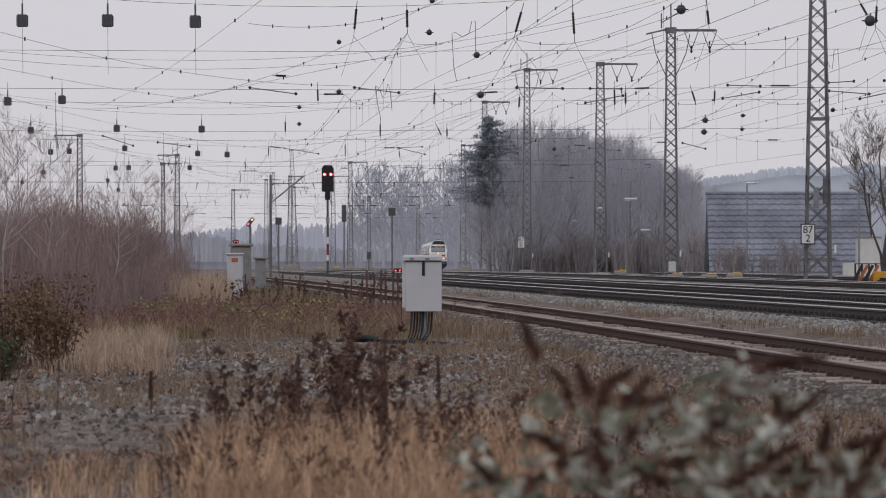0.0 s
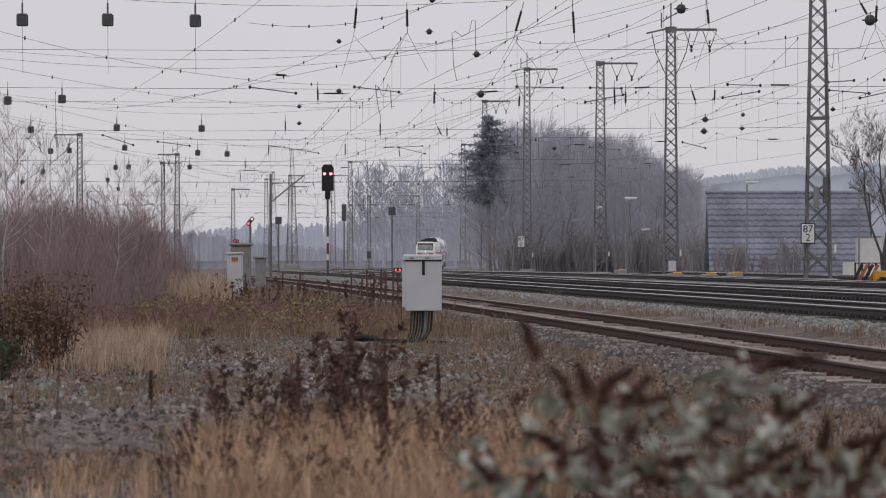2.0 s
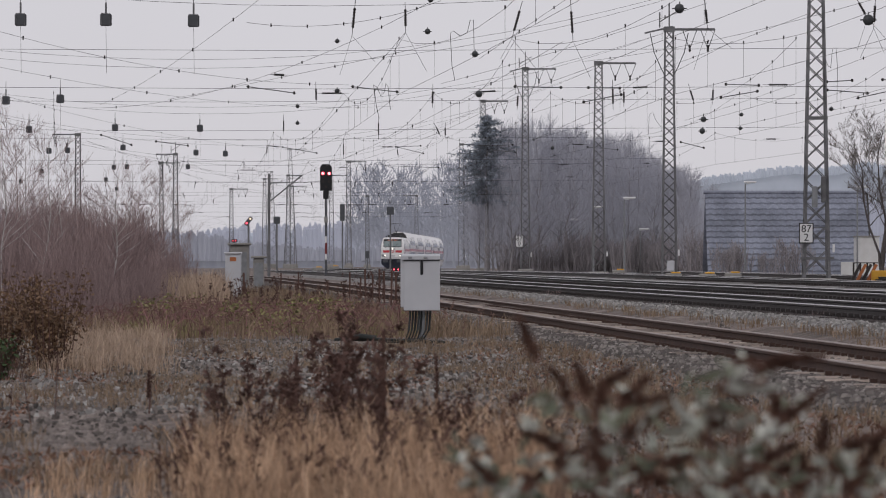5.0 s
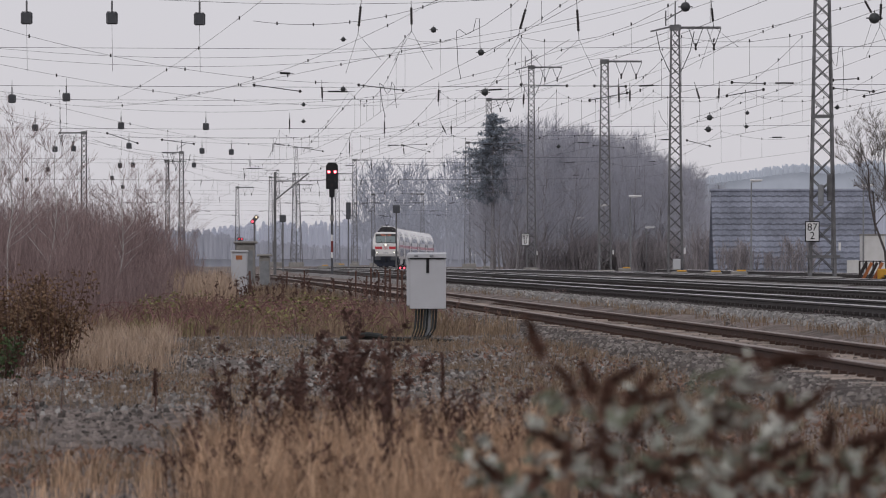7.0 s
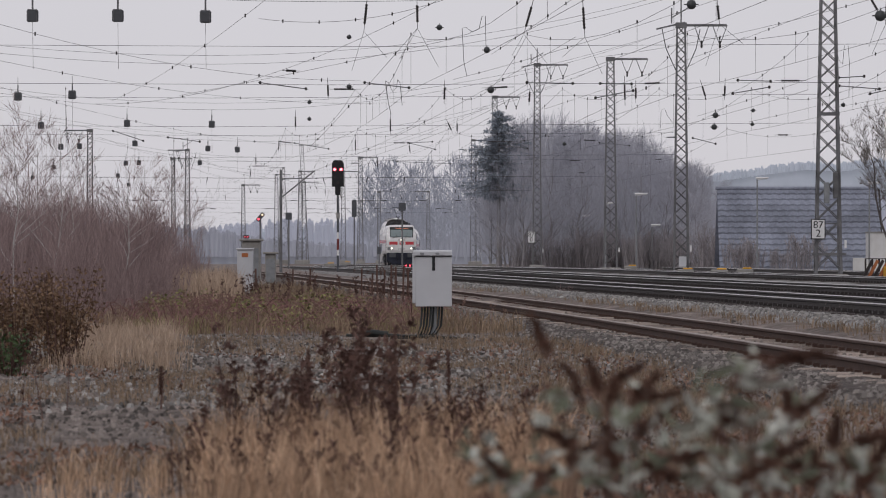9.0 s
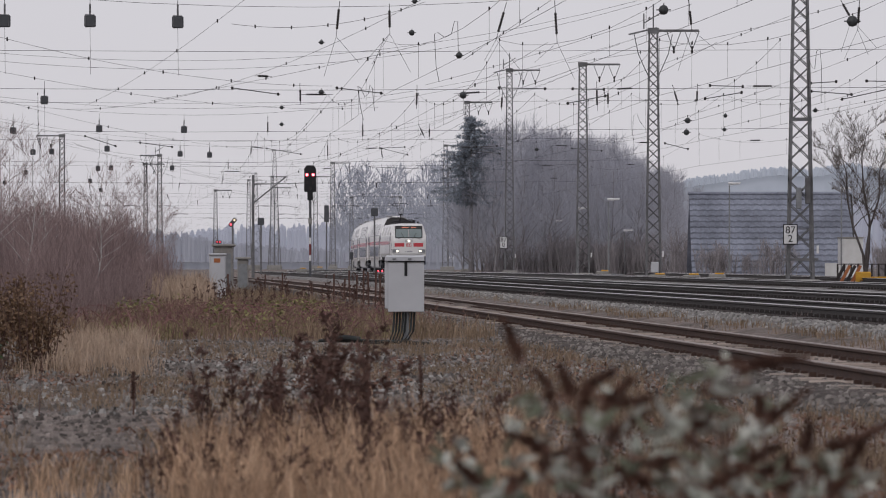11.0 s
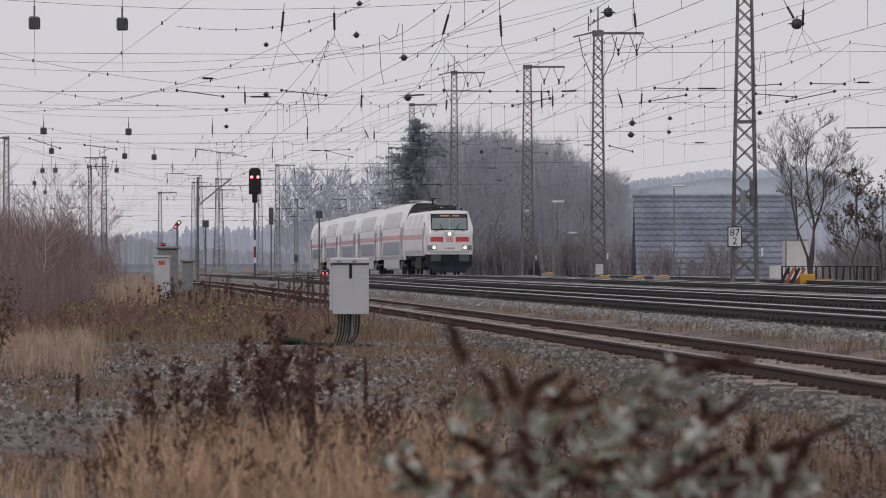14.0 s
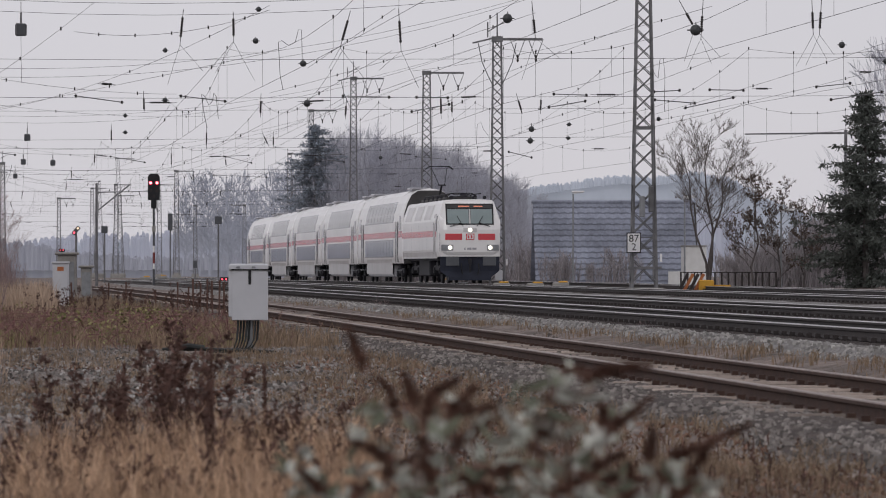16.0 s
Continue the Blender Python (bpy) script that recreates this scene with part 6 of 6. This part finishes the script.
for k, (pxx, d, h) in enumerate(((267, 40, 0.36), (682, 24, 0.98), (676, 25, 0.8), (775, 30, 0.72), (640, 27, 0.6), (528, 30, 0.72), (603, 29, 0.7), (500, 28, 0.6))):
    x = (pxx - 784) / 8400 * d
    g0 = ground_z(x, d)
    stalk = thing("dead_stalk", "upright dead brown weed stalk with a seed spike", "weed", pose(x, d, g0), group="dead stalks")
    part("stem", Mesh().tube([(0, 0, -0.03), (0.01, 0, h * 0.5), (-0.005, 0, h)], 0.009, 5, 0.006), M_WEED, stalk)
    spike, side = Mesh(), Mesh()
    for q in range(150):
        v = 0.35 + 0.65 * q / 150
        leaf(spike, Vector((0, 0, h * v)), Vector((rg.uniform(-1, 1), rg.uniform(-1, 1), rg.uniform(0, 1.2))), 0.034 * (1.25 - v * 0.7), 0.016, rg)
    weed(side, 0, 0, 0, h, rg, 5)
    part("seed_spike", spike, M_WEED, stalk)
    part("side_shoot", side, M_WEED, stalk)
m = Mesh()
for pxx, d in ((100, 40), (60, 38), (20, 36)):
    x = (pxx - 784) / 8400 * d
    weed(m, x, d, ground_z(x, d), 0.6, rg, 2)
single("thin_stalks", m, M_WEED, "thin leaning dead stalks on the gravel", "weeds", kind="stuff")


# small dead shrubs on the ballast beside the main tracks
for k, (u, d, h, w) in enumerate(((1657, 61, 0.36, 0.22), (1787, 62, 0.22, 0.16), (1452, 76, 0.46, 0.10), (1180, 96, 0.4, 0.16), (980, 118, 0.5, 0.2), (1330, 84, 0.26, 0.14))):
    x = (u - 784) / LENS * d
    shrub = thing("dead_ballast_shrub", "small leafless reddish shrub growing in track ballast", "shrub", pose(x, d, -0.55), group="shrubs in the ballast")
    part("crown", shrub_meshes(700 + k, h + 0.15, 26, 0.0024, w), M_TWIG_RED, shrub)

# summer lilac in front of the camera
def lilac(root_u, y, tufts, spikes, seed):
    """Woody stems with tufts of felted leaves and withered flower spikes; tufts: (u, v, reach), spikes: (u0, v0, u1, v1)."""
    r = random.Random(seed)
    x = (root_u - 784) / LENS * y
    z0 = ground_z(x, y)
    base = Vector((x, y, z0))
    unit = y / LENS
    ob = thing("summer_lilac", "withered summer lilac with grey felted leaves and brown spikes", "shrub", pose(*base), group="summer lilacs")
    felt, brown, green = Mesh(), Mesh(), Mesh()

    def stem(tip, thick):
        foot = Vector((r.uniform(-.03, .03), r.uniform(-.03, .03), -0.05))
        part("stem", Mesh().tube([foot, (foot + tip) / 2 + Vector((r.uniform(-.03, .03), r.uniform(-.03, .03), 0)), tip], thick, 5, thick * 0.5), M_WEED, ob)
    for u, v, reach in tufts:
        c = Vector(sight(u, v, y + r.uniform(-0.35, 0.35))) - base
        stem(c, 0.004)
        for q in range(int(5 + reach * 0.24)):
            p = c + Vector((r.gauss(0, 0.5), r.gauss(0, 0.5), r.gauss(0, 0.5))) * reach * unit
            a = r.uniform(0, 6.283)
            leaf(r.choice((brown, green, green, felt, felt, felt, felt)), p, Vector((math.cos(a), math.sin(a), r.uniform(-0.9, 0.7))), r.uniform(0.035, 0.068), r.uniform(0.014, 0.026), r, 0.5)
    for u0, v0, u1, v1 in spikes:
        yy = y - r.uniform(0.2, 0.5)
        a, b = Vector(sight(u0, v0, yy)) - base, Vector(sight(u1, v1, yy)) - base
        stem(a, 0.003)
        bow = Vector((r.uniform(-1, 1), 0, r.uniform(-0.2, 1))) * (b - a).length * 0.12
        sp = Mesh()
        n = int(40 + (b - a).length * 700)
        for q in range(n):
            w = q / n
            o = Vector((r.uniform(-1, 1), r.uniform(-1, 1), r.uniform(-1, 1))).normalized()
            leaf(sp, a + (b - a) * w + bow * 4 * w * (1 - w), o + (b - a).normalized() * 0.7, 0.020 * (1.15 - 0.75 * w), 0.012, r)
        part("flower_spike", sp, M_PANICLE, ob, "withered brown flower spike")
    part("foliage", felt, M_FELT, ob, "grey felted leaves")
    part("withered_foliage", brown, M_PANICLE, ob, "withered brown leaves")
    part("green_foliage", green, M_LEAF_SAGE, ob, "dull sage-green leaves")


lilac(870, 9.9, ((850, 800, 34), (835, 835, 30), (885, 870, 36), (930, 870, 30)), ((880, 856, 838, 815), (925, 865, 965, 838)), 300)
lilac(960, 9.6, ((985, 720, 26), (970, 775, 34), (1000, 840, 40), (955, 850, 36)), ((948, 638, 920, 566), (1010, 722, 970, 652), (990, 832, 998, 795), (998, 800, 925, 768)), 301)
lilac(1060, 9.3, ((1060, 735, 24), (1085, 770, 38), (1050, 850, 42), (1100, 860, 38)), ((1042, 705, 1022, 645), (1060, 722, 1066, 676), (1064, 692, 1120, 655), (1100, 718, 1150, 668), (1075, 842, 1050, 796), (1045, 762, 1075, 790)), 302)
lilac(1150, 9.8, ((1140, 725, 18), (1210, 745, 30), (1165, 820, 30), (1210, 850, 40)), ((1106, 782, 1192, 724), (1105, 716, 1192, 703), (1178, 823, 1262, 814), (1180, 862, 1136, 836), (1150, 850, 1120, 830)), 303)
lilac(1270, 9.2, ((1290, 660, 34), (1320, 680, 30), (1255, 715, 36), (1305, 735, 36), (1240, 770, 34), (1290, 800, 44), (1260, 850, 40), (1330, 860, 36)), ((1335, 655, 1462, 634), (1262, 760, 1280, 728), (1345, 830, 1280, 862)), 304)
lilac(1400, 9.7, ((1350, 760, 24), (1400, 715, 18), (1380, 845, 34), (1330, 815, 26)), ((1385, 745, 1462, 688), (1380, 742, 1366, 694), (1325, 832, 1412, 788), (1416, 866, 1422, 806), (1365, 850, 1400, 830)), 305)
lilac(1480, 9.4, ((1475, 820, 30), (1500, 850, 32), (1460, 870, 36), (1545, 845, 26)), ((1455, 806, 1462, 744), (1490, 796, 1636, 736), (1530, 830, 1556, 770), (1500, 875, 1540, 840)), 306)

# litter of fallen leaves and stalks
lit = Mesh()
for _ in range(27000):
    d = 23 + 50 * rg.random() ** 1.2
    x = (rg.uniform(-80, 2000) - 784) / 8400 * d
    if x > siding_x(d) - 1.7 or noise.noise((x * 0.6, d * 0.25, 5.0)) < (-0.6 if x > 0.5 else 0.16):
        continue
    leaf(lit, Vector((x, d, ground_z(x, d) + 0.01)), Vector((rg.uniform(-1, 1), rg.uniform(-1, 1), rg.uniform(0, 0.7))), rg.uniform(0.03, 0.08), 0.025, rg)
single("leaf_litter", lit, M_LITTER, "brown leaf litter and broken stalks on the ground", "leaf litter", kind="stuff")
for k, (pxx, d, h) in enumerate(((500, 175, 0.8), (531, 165, 0.85), (584, 152, 0.6), (622, 142, 0.95), (640, 142, 0.8), (650, 135, 1.0), (662, 132, 0.9), (674, 127, 1.05), (684, 124, 1.0), (695, 122, 1.05), (704, 120, 1.0), (345, 140, 0.8), (352, 145, 0.6), (386, 142, 0.9), (436, 146, 0.9))):
    x = (pxx - 784) / 8400 * d
    m = Mesh().tube([(x, d, ground_z(x, d) - 0.05), (x + rg.uniform(-.03, .03), d, ground_z(x, d) + h)], 0.022, 5, 0.028)
    weed(m, x, d, ground_z(x, d), h * 0.9, rg, 4)
    single("mullein_stalk", m, M_WEED, "dark dead mullein stalk beside the siding", "weed", group="dead stalks")

# stones
stones("ballast_stones", M_STONE, "pale loose ballast stones on the shoulder of the main tracks", 15000,
       lambda r: (lambda d, o: (main_x(d) - 12.3 + o, d, max(-0.56, -0.57 + (o + 2.4) / 0.65 * 0.37) if o < -1.75 else -0.19))(35 + 150 * r.random() ** 1.6, r.uniform(-2.7, -1.25)), (0.025, 0.06), 1)
stones("siding_stones", M_STONE_GREY, "blue-grey loose stones beside the siding", 11000,
       lambda r: (lambda d, o: (siding_x(d) + o, d, -0.47 if abs(o) < 1.7 else -0.47 - (abs(o) - 1.7) * 0.2))(25 + 90 * r.random() ** 1.6, r.uniform(-2.4, -0.9) if r.random() < 0.8 else r.uniform(0.9, 2.3)), (0.02, 0.055), 2)
stones("field_gravel", M_STONE_DARK, "dark gravel scattered over the waste ground", 16000,
       lambda r: (lambda d, px: ((px - 784) / 8400 * d, d, ground_z((px - 784) / 8400 * d, d)))(24 + 54 * r.random(), r.uniform(-60, 1300)), (0.015, 0.055), 3)
stones("gravel_patch", M_STONE_GREY, "grey gravel patch on the waste ground", 9000,
       lambda r: (lambda d, px: ((px - 784) / 8400 * d, d, ground_z((px - 784) / 8400 * d, d)))(42 + 35 * r.random() ** 0.8, r.uniform(190, 1000)), (0.015, 0.06), 4)

stones("pale_pebbles", M_STONE, "scattered pale pebbles on the waste ground", 3000,
       lambda r: (lambda d, px: ((px - 784) / 8400 * d, d, ground_z((px - 784) / 8400 * d, d) + 0.005))(40 + 36 * r.random(), r.uniform(0, 1100)), (0.02, 0.06), 14)
stones("dark_clinker", M_CLINKER, "small black clinker strewn over the gravel", 2600,
       lambda r: (lambda d, px: ((px - 784) / 8400 * d, d, ground_z((px - 784) / 8400 * d, d) + 0.008))(34 + 42 * r.random(), r.uniform(0, 1300)), (0.02, 0.05), 15)
stones("track_stones", M_STONE_DARK, "dark stones between the siding rails", 2500,
       lambda r: (lambda d, o: (siding_x(d) + o, d, -0.475))(25 + 90 * r.random() ** 1.6, r.uniform(-1.2, 1.2)), (0.02, 0.05), 6)

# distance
# Aerial haze is put into these pale blue colours and an even glow.
M_FAR = mat("glowing_haze_woods", (0.30, 0.31, 0.37), (0.22, 0.23, 0.285), 1.0, scale=0.35, emit=0.5, stretch=(1, 1, 0.12), detail=8.0)
M_FAR_NEAR = mat("glowing_haze_copse", (0.25, 0.255, 0.295), (0.18, 0.185, 0.225), 1.0, scale=0.5, emit=0.4, stretch=(1, 1, 0.12), detail=8.0)
M_POPLAR = mat("glowing_haze_poplars", (0.27, 0.28, 0.325), (0.23, 0.24, 0.285), 1.0, scale=0.05, emit=0.32)
M_HILL = mat("glowing_haze_hills", (0.33, 0.355, 0.41), (0.225, 0.245, 0.295), 1.0, scale=0.07, emit=0.48, detail=10.0, stretch=(1, 1, 0.45), stain=0.12)


def far_ridge(name, y, x0, x1, top, rough, material, label, seed, step=2.0, blunt=1.0):
    """A wooded skyline made of many tapering tree shapes on one bank."""
    g = Mesh()
    r = random.Random(seed)
    n = int((x1 - x0) / (step * 6))
    low = [(x0 + (x1 - x0) * k / n, y, -8.0) for k in range(n + 1)]
    high = [(x, y + 3, top(k / n) * (0.95 if blunt < 0.5 else 0.45) + noise.noise((x * 0.02 + seed, 0, 0)) * rough) for k, (x, _, _) in enumerate(low)]
    g.loft([low, high, [(x, yy + 40, -8.0) for x, yy, _ in low]], closed=False, caps=False)
    for _ in range(int((x1 - x0) / step * 2.2)):
        u = r.random()
        x = x0 + (x1 - x0) * u
        z = top(u) * (0.92 if blunt < 0.5 else 0.75) + noise.noise((x * 0.02 + seed, 0, 0)) * rough
        h = top(u) * (0.05 + 0.2 * r.random()) * blunt + rough * r.uniform(0.2, 1.4)
        w = step * r.uniform(0.5, 1.4)
        g.tube([(x, y + r.uniform(0, 2), z - 2 if blunt < 0.5 else 0.0), (x + r.uniform(-.4, .4) * w, y + 1, z + h * 0.6), (x + r.uniform(-.6, .6) * w, y + 1, z + h)], [w, w * 0.9, w * 0.4], 5)
    single(name, g, material, label, "backdrop", kind="structure")


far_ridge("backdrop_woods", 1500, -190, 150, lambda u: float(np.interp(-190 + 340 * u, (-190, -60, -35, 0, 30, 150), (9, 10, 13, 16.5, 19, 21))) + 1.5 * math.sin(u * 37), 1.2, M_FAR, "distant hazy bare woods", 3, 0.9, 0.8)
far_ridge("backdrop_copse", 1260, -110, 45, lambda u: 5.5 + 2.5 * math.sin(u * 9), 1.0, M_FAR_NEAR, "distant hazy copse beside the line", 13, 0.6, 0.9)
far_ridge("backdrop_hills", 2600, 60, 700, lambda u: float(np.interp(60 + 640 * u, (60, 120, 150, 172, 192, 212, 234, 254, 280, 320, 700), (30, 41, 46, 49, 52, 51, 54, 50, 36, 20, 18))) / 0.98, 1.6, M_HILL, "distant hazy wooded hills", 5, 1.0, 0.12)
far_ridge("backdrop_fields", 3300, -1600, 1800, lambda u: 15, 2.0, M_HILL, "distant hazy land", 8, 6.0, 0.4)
far_trees = Mesh()
rf = random.Random(44)
poplar = [tree_meshes(140 + k, 10.0, 0.1, 0.04, 30, 0, 0.5, 0.15, 160) for k in range(3)]
for k in range(22):
    d = 1150 + rf.uniform(-40, 60)
    pxx = 625 + 235 * (k + rf.random()) / 22
    s = (2.2 + 0.5 * (pxx - 625) / 235) * rf.uniform(0.78, 1.05)
    x = (pxx - 784) / 8400 * d
    a = rf.uniform(0, 6.28)
    for msh in poplar[k % 3]:
        far_trees.add([(x + s * (p[0] * math.cos(a) - p[1] * math.sin(a)), d + s * (p[0] * math.sin(a) + p[1] * math.cos(a)), p[2] * s - 0.5) for p in msh.v], msh.f)
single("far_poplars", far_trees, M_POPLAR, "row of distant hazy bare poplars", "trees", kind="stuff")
build_track(1, "siding", 20, 420, True, 300)
build_track(2, "a", 20, 900, False, 0)
build_track(3, "b", 20, 900, False, 0)
build_track(4, "c", 20, 1300, False, 0)
build_track(5, "d", 20, 300, False, 0)


def motions():
    """The train comes on at 34 m/s along its track, each vehicle on its two bogies."""
    lengths = [18.9] + [26.8] * 5
    start = 0.0
    for ob, length in zip([loco] + coaches, lengths):
        rows = []
        for k in range(0, 33):
            t = k * 0.5
            d = 223.0 + 34.0 * (16.0 - t) + start + length / 2
            q = length * 0.35
            x0, x1 = main_x(d - q), main_x(d + q)
            turn = math.degrees(math.atan2(-(x0 - x1), -2 * q))
            rows.append((t, pose((x0 + x1) / 2, d, grade(d), 0, 0, turn)))
        walk(ob, rows)
        start += length


motions()
